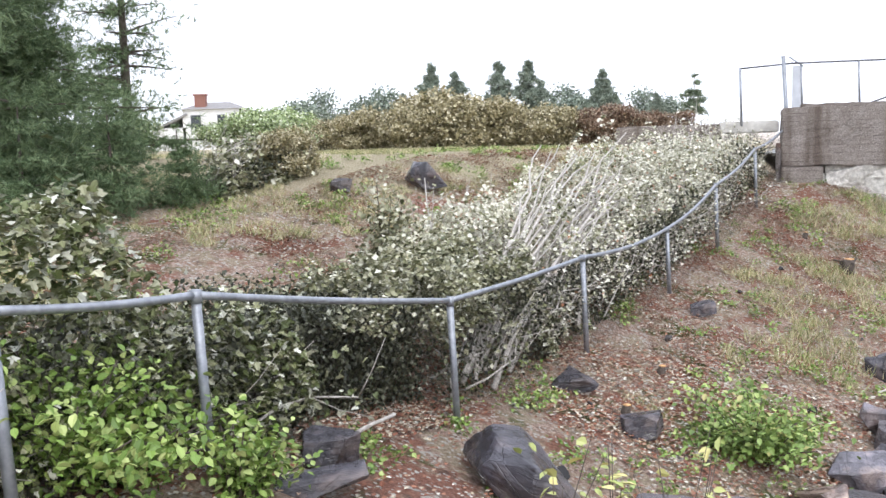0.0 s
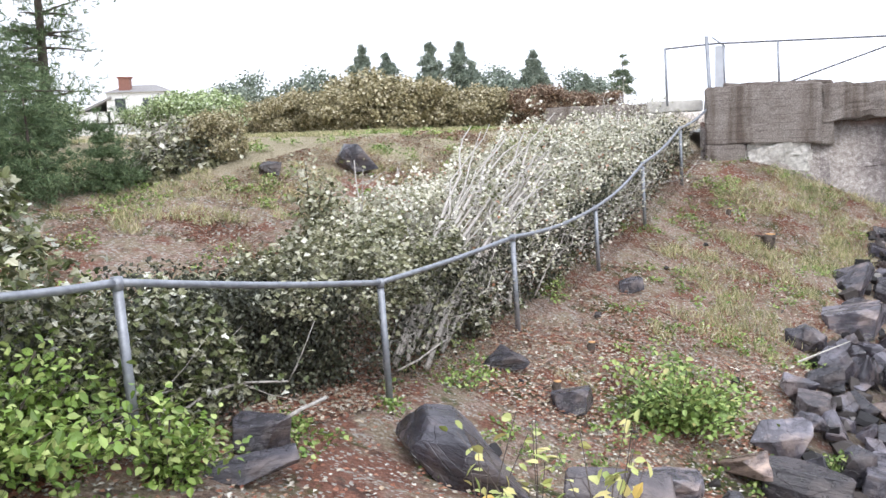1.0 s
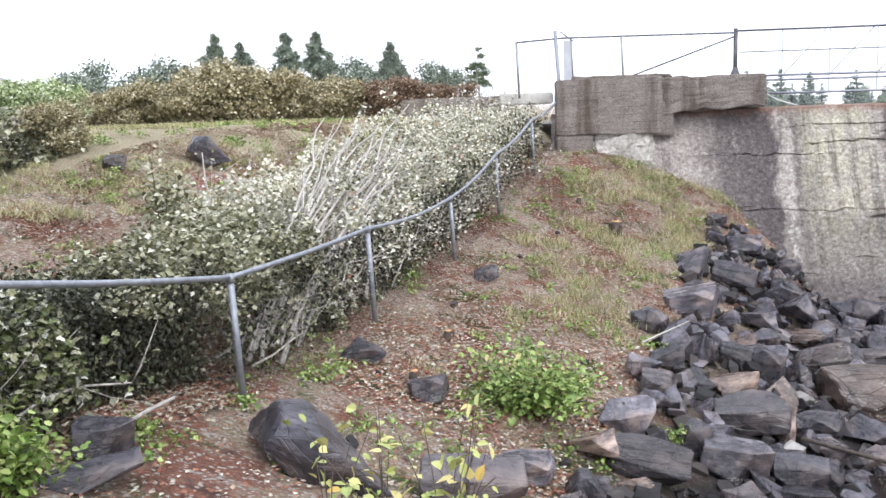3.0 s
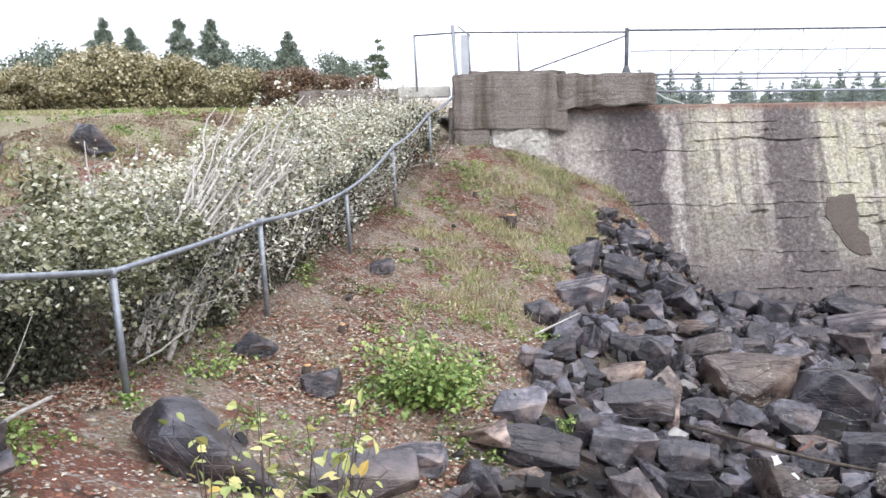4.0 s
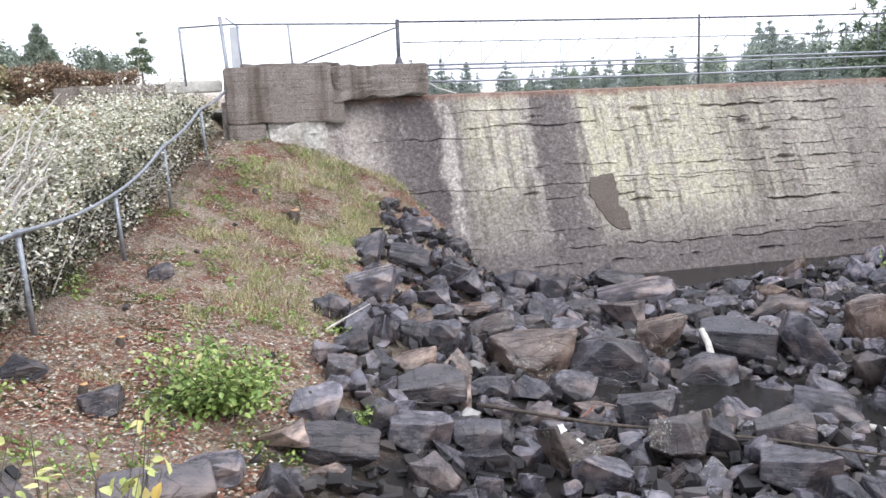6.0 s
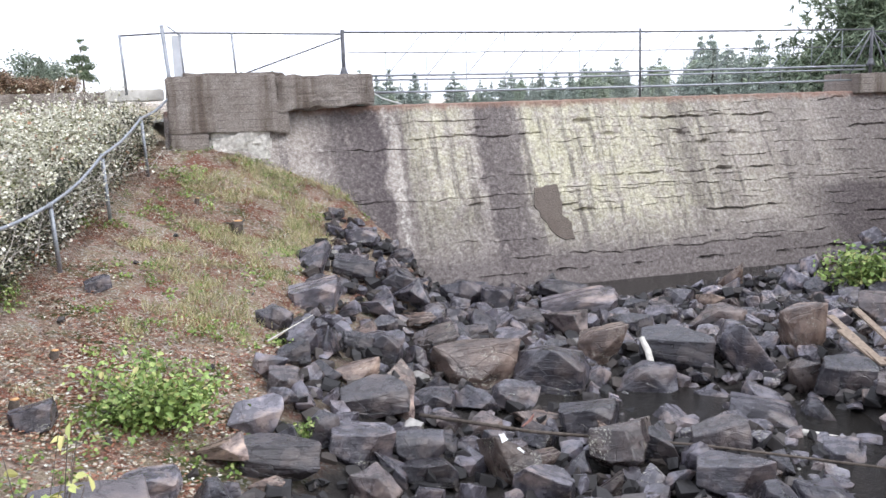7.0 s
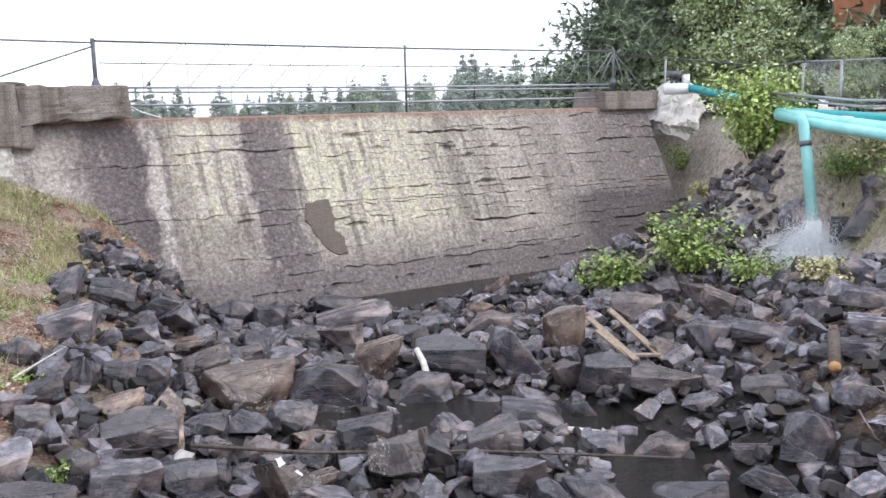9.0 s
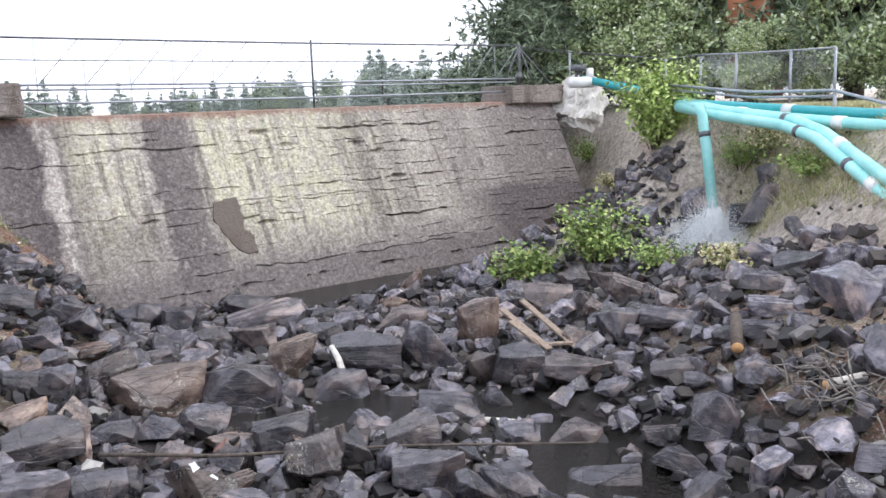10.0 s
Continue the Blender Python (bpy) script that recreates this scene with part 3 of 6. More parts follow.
def build_dam():
    ss = np.arange(-4.4, 17.6, 0.08)
    zs = np.concatenate([np.arange(-0.3, 0.75, 0.15), np.arange(0.75, 4.97, 0.022)])
    grid = face_offsets(ss, zs)
    verts, faces = [], []
    for j, z in enumerate(zs):
        for i, s in enumerate(ss):
            verts.append((s, grid[j, i], z))
    w = len(ss)
    for j in range(len(zs) - 1):
        for i in range(w - 1):
            faces.append((j * w + i, j * w + i + 1, (j + 1) * w + i + 1, (j + 1) * w + i))
    # crest and upstream side
    top = (len(zs) - 1) * w
    for zz, oo in ((4.99, 0.02), (4.98, -1.0), (2.5, -1.1)):
        for s in ss:
            verts.append((s, oo, zz + 0.015 * noise.noise(Vector((s * 3, oo, 5)))))
        base = len(verts) - w
        for i in range(w - 1):
            faces.append((top + i, top + i + 1, base + i + 1, base + i))
        top = base
    ob = new("dam_wall", mesh_of("dam_wall", verts, faces, FACE))
    ob.matrix_world = DAM
    tagged(ob, "weathered sloping concrete dam with cracked lift joints and stains", "dam", kind="structure")

    def block(name, s0, s1, o0, o1, z0, z1, material, label, rough=0.02, cuts=14, seed=0.0, bevel=0.03):
        me = slab_box(name, s1 - s0, o1 - o0, z1 - z0, material, bevel, cuts, rough, seed)
        b = new(name, me)
        b.matrix_world = DAM @ Matrix.Translation(((s0 + s1) / 2, (o0 + o1) / 2, (z0 + z1) / 2))
        return tagged(b, label, "dam abutment", kind="structure")

    block("abutment_foot_wall", -4.28, -3.4, -1.3, 0.66, 3.2, 4.46, CONCRETE, "lower grey-brown concrete of the abutment", 0.03, 10, 2.0)
    block("abutment_upper_wall", -4.29, -1.78, -1.4, 0.68, 4.45, 5.78, CONCRETE, "grey-brown concrete abutment block with worn edges", 0.03, 16, 1.0)
    ledge = block("abutment_ledge_wall", -1.77, 0.6, -1.3, 0.62, 4.92, 5.74, CONCRETE, "overhanging broken concrete ledge of the abutment", 0.07, 16, 4.0)
    for v in ledge.data.vertices:
        if v.co.z < 0.1:
            v.co.z += (-0.03 + 0.16 * (v.co.x + 1.2) / 2.4 + 0.12 * noise.noise(v.co * 2.2)) * min(1.0, 0.1 + (0.1 - v.co.z) * 2)
    block("abutment_pilaster_wall", -1.92, -1.5, -1.3, 0.6, 4.4, 5.72, CONCRETE, "narrow rough concrete pilaster beside the abutment block", 0.05, 12, 11.0)
    block("abutment_cap", -3.9, -1.5, -1.2, 0.3, 5.74, 5.86, CONCRETE, "thin crumbling concrete cap on the abutment", 0.04, 12, 9.0)
    block("abutment_far_wall", 15.5, 18.2, -1.2, 0.35, 4.9, 5.5, CONCRETE, "light grey concrete abutment at the far bank", 0.03, 12, 6.0)
    block("dam_apron", 4.6, 15.2, 1.9, 4.5, -0.3, 0.34, WET, "dark wet concrete apron at the foot of the dam", 0.04, 16, 2.0, 0.06)
    spall = slab_box("spalled_patch", 1.45, 0.2, 0.95, SPALL, 0.1, 16, 0.1, 3)
    b = tagged(new("spalled_patch", spall), "pale broken patch where the concrete has spalled away", "concrete", kind="structure")
    b.matrix_world = DAM @ Matrix.Translation((-2.66, 0.53, 4.06)) @ pose(0, 0, 0, 0, -9, 0)
    # dark patch of missing skin on the face
    bm = bmesh.new()
    outline = []
    shape = ((-0.43, 0.63), (-0.1, 0.68), (0.29, 0.67), (0.32, 0.25), (0.26, -0.05), (0.5, -0.25), (0.5, -0.6), (0.22, -0.65), (-0.13, -0.45), (-0.39, -0.05), (-0.52, 0.25))
    for k, (x, z) in enumerate(shape):
        x2, z2 = shape[(k + 1) % len(shape)]
        for i in range(4):
            px, pz = x + (x2 - x) * i / 4, z + (z2 - z) * i / 4
            outline.append(bm.verts.new((px * 0.95 + 0.045 * noise.noise(Vector((px * 7, pz * 7, 1))), 0, pz + 0.04 * noise.noise(Vector((px * 7, pz * 7, 9))))))
    f = bm.faces.new(outline)
    ext = bmesh.ops.extrude_face_region(bm, geom=[f])
    bmesh.ops.translate(bm, vec=(0, 0.07, 0), verts=[v for v in ext["geom"] if isinstance(v, bmesh.types.BMVert)])
    b = tagged(new("dark_patch", bm_mesh("dark_patch", bm, DARK_CONCRETE)), "dark grey mortar patch on the dam's face", "concrete", kind="structure")
    b.matrix_world = DAM @ Matrix.Translation((4.98, 1.5, 2.08)) @ pose(0, 0, 0, 26.6, 0, 0) @ Matrix.Diagonal((0.95, 1, 1.15, 1))
    pale = slab_box("pale_concrete_mass", 1.5, 1.6, 1.7, PALE, 0.3, 10, 0.16, 7)
    b = tagged(new("pale_concrete_mass", pale), "whitish smooth concrete mass beside the far abutment", "concrete", kind="structure")
    b.matrix_world = DAM @ Matrix.Translation((18.5, 0.5, 4.75)) @ pose(0, 0, 0, 0, 20, 0)


build_dam()


# ---- footbridge rail, gate ----
def build_rail():
    t = thing("footbridge_railing", "galvanised steel footbridge railing with cables over the dam", "railing")
    rail = lambda name, s0, s1, z, r, o=0.0, mat=STEEL: tube_part(name, [dam(s0 + (s1 - s0) * k / 8, o, z - 0.03 * math.sin(math.pi * k / 8)) for k in range(9)], r, mat, t, 8)
    rail("top_rail", 0, 16.2, 6.8, 0.026, mat=DARK_STEEL)
    rail("middle_rail", 0.1, 16.1, 6.3, 0.014, mat=DARK_STEEL)
    rail("lower_chord", 0.5, 16, 5.73, 0.03)
    rail("lower_chord", 0.5, 16, 5.62, 0.026)
    rail("bottom_pipe", 0.4, 15.6, 5.31, 0.03)
    for s in (0.0, 8.33, 16.2):
        ends = s != 8.33
        tube_part("post", [dam(s, 0, 5.5 if ends else 5.0), dam(s, 0, 6.86)], 0.05 if ends else 0.032, DARK_STEEL, t, 10)
        if ends:
            foot = Soup().tube([dam(s, 0, 5.73), dam(s, 0, 5.82), dam(s, 0, 5.95)], 0.14, 10, 0.4)
            part("post_foot", foot.mesh("post_foot", DARK_STEEL), t)
    for k in range(1, 15):
        s = 1.08 * k
        tube_part("hanger", [dam(s, 0, 5.31), dam(s, 0, 6.8)], 0.010, STEEL, t, 5)
        tube_part("diagonal_wire", [dam(s, 0, 5.7), dam(s + 1.0, 0, 6.78)], 0.012, STEEL, t, 5)
    tube_part("brace", [dam(0, 0, 6.68), dam(-2.5, 0, 5.82)], 0.02, DARK_STEEL, t, 8)
    for e, o in ((-0.75, 0), (1.5, 0.0), (0.35, 0.35)):
        tube_part("brace", [dam(16.2, 0, 6.75), dam(16.2 + e, o, 5.5)], 0.024, DARK_STEEL, t, 8)
    g = thing("gate_fence", "galvanised pipe fence with a narrow gate on the abutment", "fence")
    gate_s = -4.1
    for s, z0, z1, r in ((gate_s, 4.3, 6.98, 0.045), (-2.65, 5.7, 6.79, 0.025), (-5.17, 5.4, 6.76, 0.03), (-3.85, 5.75, 6.75, 0.022)):
        tube_part("post", [dam(s, 0.15, z0), dam(s - (0.18 if s == gate_s else 0.05), 0.15, z1)], r, STEEL, g, 10)
    tube_part("top_rail", [dam(-5.2, 0.15, 6.74), dam(-4.1, 0.15, 6.8), dam(-2.35, 0.15, 6.78), dam(0, 0.0, 6.76)], 0.022, DARK_STEEL, g, 8)
    tube_part("gate_rail", [dam(-4.15, 0.15, 6.95), dam(-3.85, 0.15, 6.72)], 0.02, STEEL, g, 8)
    part("gate_panel", Soup().box(DAM @ Matrix.Translation((-3.97, 0.15, 6.25)), 0.22, 0.012, 0.98).mesh("gate_panel", plain_material("zinc_sheet", (0.5, 0.52, 0.56), (0.62, 0.64, 0.68), 5, 0.5, 0.2), False), g, "pale sheet metal panel")
    rope = thing("rope", "thin pale rope tied down to the dam crest", "rope")
    tube_part("strand", [dam(0.6, 0.4, 5.32), dam(0.9, 0.3, 5.15), dam(1.4, 0.2, 5.0)], 0.016, WHITE, rope, 6)
    kerb = slab_box("concrete_kerb", 1.3, 0.9, 0.28, PALE, 0.03, 6, 0.02, 2)
    k = tagged(new("concrete_kerb", kerb), "pale concrete kerb beside the gate", "kerb", kind="structure")
    k.matrix_world = DAM @ Matrix.Translation((-5.0, -0.4, 5.38))
    low = slab_box("low_wall", 2.6, 0.4, 0.7, CONCRETE, 0.03, 10, 0.03, 5)
    k = tagged(new("low_wall", low), "low brown weathered wall beyond the gate", "wall", kind="structure")
    k.matrix_world = DAM @ Matrix.Translation((-7.0, -1.2, 5.15))


build_rail()


# ---- wire fence on the bank ----
POSTS = [(-4.5, 0), (-3.13, 0.0), (0.0, 0), (3.07, -0.07), (6.4, -0.09), (9.18, -0.12), (12.42, -0.1)]


def build_fence():
    t = thing("chain_link_fence", "sagging galvanised chain-link fence leaning along the bank", "fence")
    tops, feet = [], []
    for a, q in POSTS:
        x, y = along(a, q)
        z = height(x, y)
        tops.append(Vector((x - 0.05, y, z + (1.22 if a < 5 or a > 8 else 1.02))))
        feet.append(Vector((x, y, z - 0.1)))
        tube_part("post", [feet[-1], tops[-1] - Vector((0, 0, 0.02))], 0.034, STEEL, t, 12)
        tube_part("post_cap", [tops[-1] - Vector((0, 0, 0.05)), tops[-1] + Vector((0, 0, 0.035))], 0.04, STEEL, t, 12)
    tops.append(dam(-4.2, 0.3, 5.35))
    feet.append(dam(-4.2, 0.3, 4.1))
    for k in range(len(tops) - 1):
        p, q = tops[k], tops[k + 1]
        pts = [p.lerp(q, i / 10) - Vector((0, 0, 0.07 * math.sin(math.pi * i / 10) * (1 if k > 2 else 0.3))) for i in range(11)]
        tube_part("top_rail", pts, 0.027, STEEL, t, 10)
        wires = Soup()
        span = (q - p).length
        n = int(span / 0.075)
        rise = 1.15
        for i in range(-int(rise / 0.075), n + 1):
            for way in (1, -1):
                ends = []
                for h in (0.0, rise):
                    u = (i * 0.075 + (h if way > 0 else rise - h)) / span
                    ends.append((u, h))
                (u0, h0), (u1, h1) = ends
                if max(u0, u1) < 0 or min(u0, u1) > 1:
                    continue
                lo, hi = max(0, min(u0, u1)), min(1, max(u0, u1))
                hh = lambda u: h0 + (h1 - h0) * (u - u0) / (u1 - u0)
                place = lambda u: feet[k].lerp(feet[k + 1], u) + Vector((0, 0, 0.1)) + (p.lerp(q, u) - feet[k].lerp(feet[k + 1], u) - Vector((0, 0, 0.1))) * (hh(u) / rise)
                if hi - lo > 0.002:
                    wires.tube([place(lo), place(hi)], 0.001, 3)
        part("wire_mesh", wires.mesh("wire_mesh", RUSTED, False), t, "rusty diamond wire mesh")


build_fence()


# ---- rocks ----
def rock_mesh(name, seed, material, flat=1.0, cuts=9):
    """An angular quarried block, about one metre across."""
    rng = random.Random(seed)
    bm = bmesh.new()
    if seed % 3:
        n = 11 + seed % 5
        for k in range(n):
            p = Vector((rng.uniform(-1, 1), rng.uniform(-1, 1), rng.uniform(-1, 1)))
            p /= max(abs(p.x), abs(p.y), abs(p.z)) ** 0.75
            bm.verts.new((p.x * 0.5, p.y * 0.45, p.z * 0.45 * flat))
        hull = bmesh.ops.convex_hull(bm, input=bm.verts[:])
        bmesh.ops.delete(bm, geom=[v for v in bm.verts if not v.link_faces], context="VERTS")
        bmesh.ops.dissolve_limit(bm, angle_limit=0.3, verts=bm.verts, edges=bm.edges)
        cuts = 3
    else:
        bmesh.ops.create_cube(bm, size=1.0)
        bmesh.ops.scale(bm, vec=(1, rng.uniform(0.75, 1.0), rng.uniform(0.8, 1.0) * flat), verts=bm.verts)
    for _ in range(cuts):
        d = Vector((rng.gauss(0, 1), rng.gauss(0, 1), rng.gauss(0, 0.8))).normalized()
        geom = bm.verts[:] + bm.edges[:] + bm.faces[:]
        far = max(v.co.dot(d) for v in bm.verts)
        cut = bmesh.ops.bisect_plane(bm, geom=geom, plane_co=d * far * rng.uniform(0.66, 0.9), plane_no=d, clear_outer=True)
        edges = [e for e in cut["geom_cut"] if isinstance(e, bmesh.types.BMEdge)]
        if edges:
            bmesh.ops.edgeloop_fill(bm, edges=edges)
    bmesh.ops.bevel(bm, geom=bm.edges[:], offset=0.014, segments=1, affect="EDGES")
    bmesh.ops.triangulate(bm, faces=bm.faces)
    for _ in range(2):
        bmesh.ops.subdivide_edges(bm, edges=[e for e in bm.edges if e.calc_length() > 0.1], cuts=1)
        bmesh.ops.triangulate(bm, faces=bm.faces)
    for v in bm.verts:
        p = v.co * 3 + Vector((seed * 3.7, 0, 0))
        step = noise.cell(v.co * 2.6 + Vector((seed, 0.3 * seed, 0))) - 0.5
        v.co += v.co.normalized() * (0.03 * noise.noise(p) + 0.009 * noise.noise(p * 3.3) + 0.012 * step)
    return bm_mesh(name, bm, material)


ROCKS = [rock_mesh("boulder", 20 + k, ROCK, 0.62 if k % 3 == 0 else 0.9, 10 + k % 5) for k in range(14)]
BROWNS = [rock_mesh("boulder", 61 + 3 * k, BROWN_ROCK, 0.8, 3) for k in range(2)]
GREYS = [rock_mesh("boulder", 90 + k, GREY_ROCK, 0.85, 8) for k in range(3)]
PLACED = []
TURN = random.Random(3)


def rock(x, y, w, h, k, turn=None, sink=0.12, label="", brown=False, deep=0.8, tilt=None, up=0.0, grey=False):
    """A boulder w metres wide and h high on the ground at x, y."""
    ob = new("boulder", BROWNS[k % 2] if brown else GREYS[k % 3] if grey else ROCKS[k % 14])
    hx, hy, hz = ob.dimensions
    z = height(x, y) + up
    tx, ty = tilt or (TURN.uniform(-12, 12), TURN.uniform(-12, 12))
    ob.matrix_world = pose(x, y, z + h * (0.5 - sink), tx, ty, TURN.uniform(0, 360) if turn is None else turn) @ Matrix.Diagonal((w / hx, w * deep / hy, h / hz, 1))
    tagged(ob, label or TURN.choice(("angular dark grey basalt boulder in the rubble", "blue-grey broken stone block on the stream bank", "dark quarried rock lying among boulders")), "rock", "boulders in the stream bed")
    PLACED.append((x, y, w * 0.5))
    return ob


# the boulders that stand out
rock(9.05, 10.70, 1.54, 0.80, 0, turn=-39, deep=0.65, brown=True, label="big rounded brown boulder with pale lichen")
rock(10.00, 9.73, 1.25, 0.81, 1, turn=-45, deep=0.65)
rock(12.26, 11.73, 0.93, 0.62, 2, turn=-45, deep=0.8)
rock(11.72, 10.14, 0.93, 0.75, 3, turn=-48, deep=0.8, brown=True, label="rounded brownish boulder flecked with lichen")
rock(12.16, 8.96, 1.24, 0.74, 4, turn=-53, deep=0.65)
rock(12.92, 8.16, 1.05, 0.84, 5, turn=-57, deep=0.8)
rock(11.06, 8.95, 1.18, 0.50, 6, turn=-50, deep=0.65)
rock(14.02, 12.98, 1.67, 0.51, 7, turn=-46, deep=0.65)
rock(14.91, 14.38, 1.14, 0.45, 8, turn=-45, deep=0.65)
rock(12.64, 15.31, 1.04, 0.70, 9, turn=-39, deep=0.8)
rock(12.93, 14.38, 0.76, 0.59, 10, turn=-41, deep=0.8)
rock(10.24, 14.23, 0.99, 0.56, 11, turn=-35, deep=0.8)
rock(12.30, 12.89, 0.82, 0.37, 12, turn=-43, deep=0.8)
rock(11.20, 12.04, 0.76, 0.28, 13, turn=-42, deep=0.8)
rock(10.64, 12.59, 0.61, 0.26, 14, turn=-39, deep=0.8)
rock(9.63, 12.89, 0.71, 0.25, 15, turn=-36, deep=0.8, brown=True, label="rounded brownish boulder flecked with lichen")
rock(8.70, 13.10, 0.86, 0.32, 16, turn=-32, deep=0.8)
rock(8.02, 11.57, 0.59, 0.50, 17, turn=-33, deep=0.8)
rock(7.50, 11.64, 0.48, 0.36, 18, turn=-31, deep=0.8)
rock(9.42, 12.09, 0.96, 0.31, 19, turn=-37, deep=0.8, brown=True, label="rounded brownish boulder flecked with lichen")
rock(14.96, 10.27, 1.20, 0.52, 20, turn=-55, deep=0.65)
rock(11.29, 6.76, 1.02, 0.49, 21, turn=-58, deep=0.8)
rock(15.04, 12.28, 0.58, 0.33, 22, turn=-50, deep=0.8)
rock(15.11, 11.60, 0.64, 0.33, 23, turn=-52, deep=0.8)
rock(9.00, 7.94, 0.84, 0.51, 24, turn=-47, deep=0.8)
rock(8.93, 6.82, 0.70, 0.54, 25, turn=-51, deep=0.8)
rock(9.68, 6.36, 0.77, 0.48, 26, turn=-56, deep=0.8)
rock(8.80, 5.55, 0.89, 0.50, 27, turn=-57, deep=0.8)
rock(10.84, 8.13, 0.76, 0.21, 28, turn=-52, deep=0.8)
rock(7.70, 9.86, 0.61, 0.35, 29, turn=-36, deep=0.8)
rock(6.78, 9.76, 0.75, 0.46, 30, turn=-33, deep=0.8)
rock(5.92, 8.99, 0.71, 0.26, 31, turn=-31, deep=0.8)
rock(6.35, 8.79, 0.56, 0.32, 32, turn=-34, deep=0.8)
rock(7.55, 7.53, 0.64, 0.30, 33, turn=-43, deep=0.8, brown=True, label="rounded brownish boulder flecked with lichen")
rock(7.69, 8.93, 0.64, 0.33, 34, turn=-39, deep=0.8)
rock(6.83, 8.61, 0.43, 0.30, 35, turn=-37, deep=0.8)
rock(8.69, 8.75, 0.86, 0.24, 36, turn=-43, deep=0.8, brown=True, label="rounded brownish boulder flecked with lichen")
rock(11.60, 7.86, 0.58, 0.20, 37, turn=-55, deep=0.8)
rock(14.24, 7.94, 0.84, 1.00, 38, turn=-60, deep=0.8, brown=True, label="rounded brownish boulder flecked with lichen")
rock(13.10, 7.30, 0.59, 0.23, 39, turn=-60, deep=0.8)
rock(12.89, 6.38, 0.83, 0.58, 40, turn=-63, deep=0.8)
rock(12.88, 5.35, 1.07, 0.39, 41, turn=-67, deep=0.8)
rock(16.55, 7.57, 1.01, 0.71, 42, turn=-65, deep=0.8)
rock(16.27, 6.72, 0.56, 0.56, 43, turn=-67, deep=0.8)
rock(17.48, 6.77, 0.72, 0.51, 44, turn=-68, deep=0.8)
rock(14.55, 5.32, 0.75, 0.64, 45, turn=-70, deep=0.8)
rock(14.63, 4.49, 0.88, 0.35, 46, turn=-73, deep=0.8)
rock(13.78, 4.29, 0.48, 0.21, 47, turn=-72, deep=0.8)
rock(15.01, 4.09, 0.58, 0.27, 48, turn=-75, deep=0.8)
rock(14.99, 3.66, 0.47, 0.41, 49, turn=-76, deep=0.8)
rock(13.54, 3.17, 0.54, 0.31, 50, turn=-77, deep=0.8)
rock(14.19, 2.71, 0.72, 0.26, 51, turn=-79, deep=0.8, grey=True, label="large pale grey boulder on the far bank")
rock(13.54, 2.69, 0.69, 0.23, 52, turn=-79, deep=0.8)
rock(13.71, 1.66, 0.98, 0.80, 53, turn=-83, deep=0.8, grey=True, label="large pale grey boulder on the far bank")
rock(15.18, 3.00, 0.83, 0.32, 54, turn=-79, deep=0.8)
rock(15.84, 2.61, 0.81, 0.38, 55, turn=-81, deep=0.8)
rock(12.92, 3.81, 0.78, 0.28, 56, turn=-73, deep=0.8)
rock(11.28, 2.77, 0.62, 0.64, 57, turn=-76, deep=0.8)
rock(11.91, 3.88, 0.37, 0.22, 58, turn=-72, deep=0.8)
rock(12.46, 4.63, 0.54, 0.21, 59, turn=-69, deep=0.8)
rock(12.47, 3.34, 0.43, 0.16, 60, turn=-75, deep=0.8)
rock(12.01, 6.26, 0.70, 0.43, 61, turn=-62, deep=0.8)
rock(11.13, 4.77, 0.85, 0.42, 62, turn=-66, deep=0.8)
rock(10.79, 5.29, 0.52, 0.37, 63, turn=-63, deep=0.8)
rock(10.12, 3.87, 1.03, 0.46, 64, turn=-68, deep=0.8)
rock(9.10, 4.61, 0.81, 0.45, 65, turn=-62, deep=0.8)
rock(11.28, 3.43, 0.54, 0.20, 66, turn=-73, deep=0.8)
rock(10.70, 3.10, 0.70, 0.32, 67, turn=-73, deep=0.8)
rock(10.99, 2.16, 0.43, 0.21, 68, turn=-79, deep=0.8)
rock(0.75, 6.95, 1.20, 0.50, 5, turn=-4, deep=0.8, tilt=(6, 14), label="long dark slab of layered rock on the bank")
rock(1.99, 6.96, 0.93, 0.54, 70, turn=-14, deep=0.8)
rock(2.79, 7.74, 0.60, 0.25, 71, turn=-18, deep=0.8)
rock(3.59, 8.32, 0.77, 0.22, 72, turn=-22, deep=0.8)
rock(4.54, 9.19, 0.67, 0.36, 73, turn=-25, deep=0.8)
rock(4.31, 8.17, 0.87, 0.45, 74, turn=-26, deep=0.8)
rock(3.29, 7.29, 0.53, 0.41, 75, turn=-23, deep=0.8)
rock(5.19, 8.95, 0.54, 0.40, 76, turn=-29, deep=0.8)
rock(5.44, 10.15, 0.49, 0.36, 77, turn=-27, deep=0.8)
rock(6.09, 11.14, 0.54, 0.34, 78, turn=-28, deep=0.8)
rock(6.34, 12.19, 0.58, 0.42, 79, turn=-27, deep=0.8)
rock(7.73, 13.19, 0.93, 0.52, 80, turn=-30, deep=0.8)
rock(8.31, 14.09, 0.68, 0.29, 81, turn=-30, deep=0.8)
rock(6.61, 9.87, 1.03, 0.41, 82, turn=-33, deep=0.8)
rock(5.58, 8.55, 0.79, 0.50, 83, turn=-32, deep=0.8)
rock(6.33, 8.39, 0.61, 0.55, 84, turn=-36, deep=0.8)
rock(7.93, 11.56, 0.72, 0.50, 85, turn=-34, deep=0.8)
rock(6.86, 10.73, 0.78, 0.32, 86, turn=-32, deep=0.8, brown=True, label="rounded brownish boulder flecked with lichen")
rock(9.46, 12.19, 0.87, 0.29, 87, turn=-37, deep=0.8)
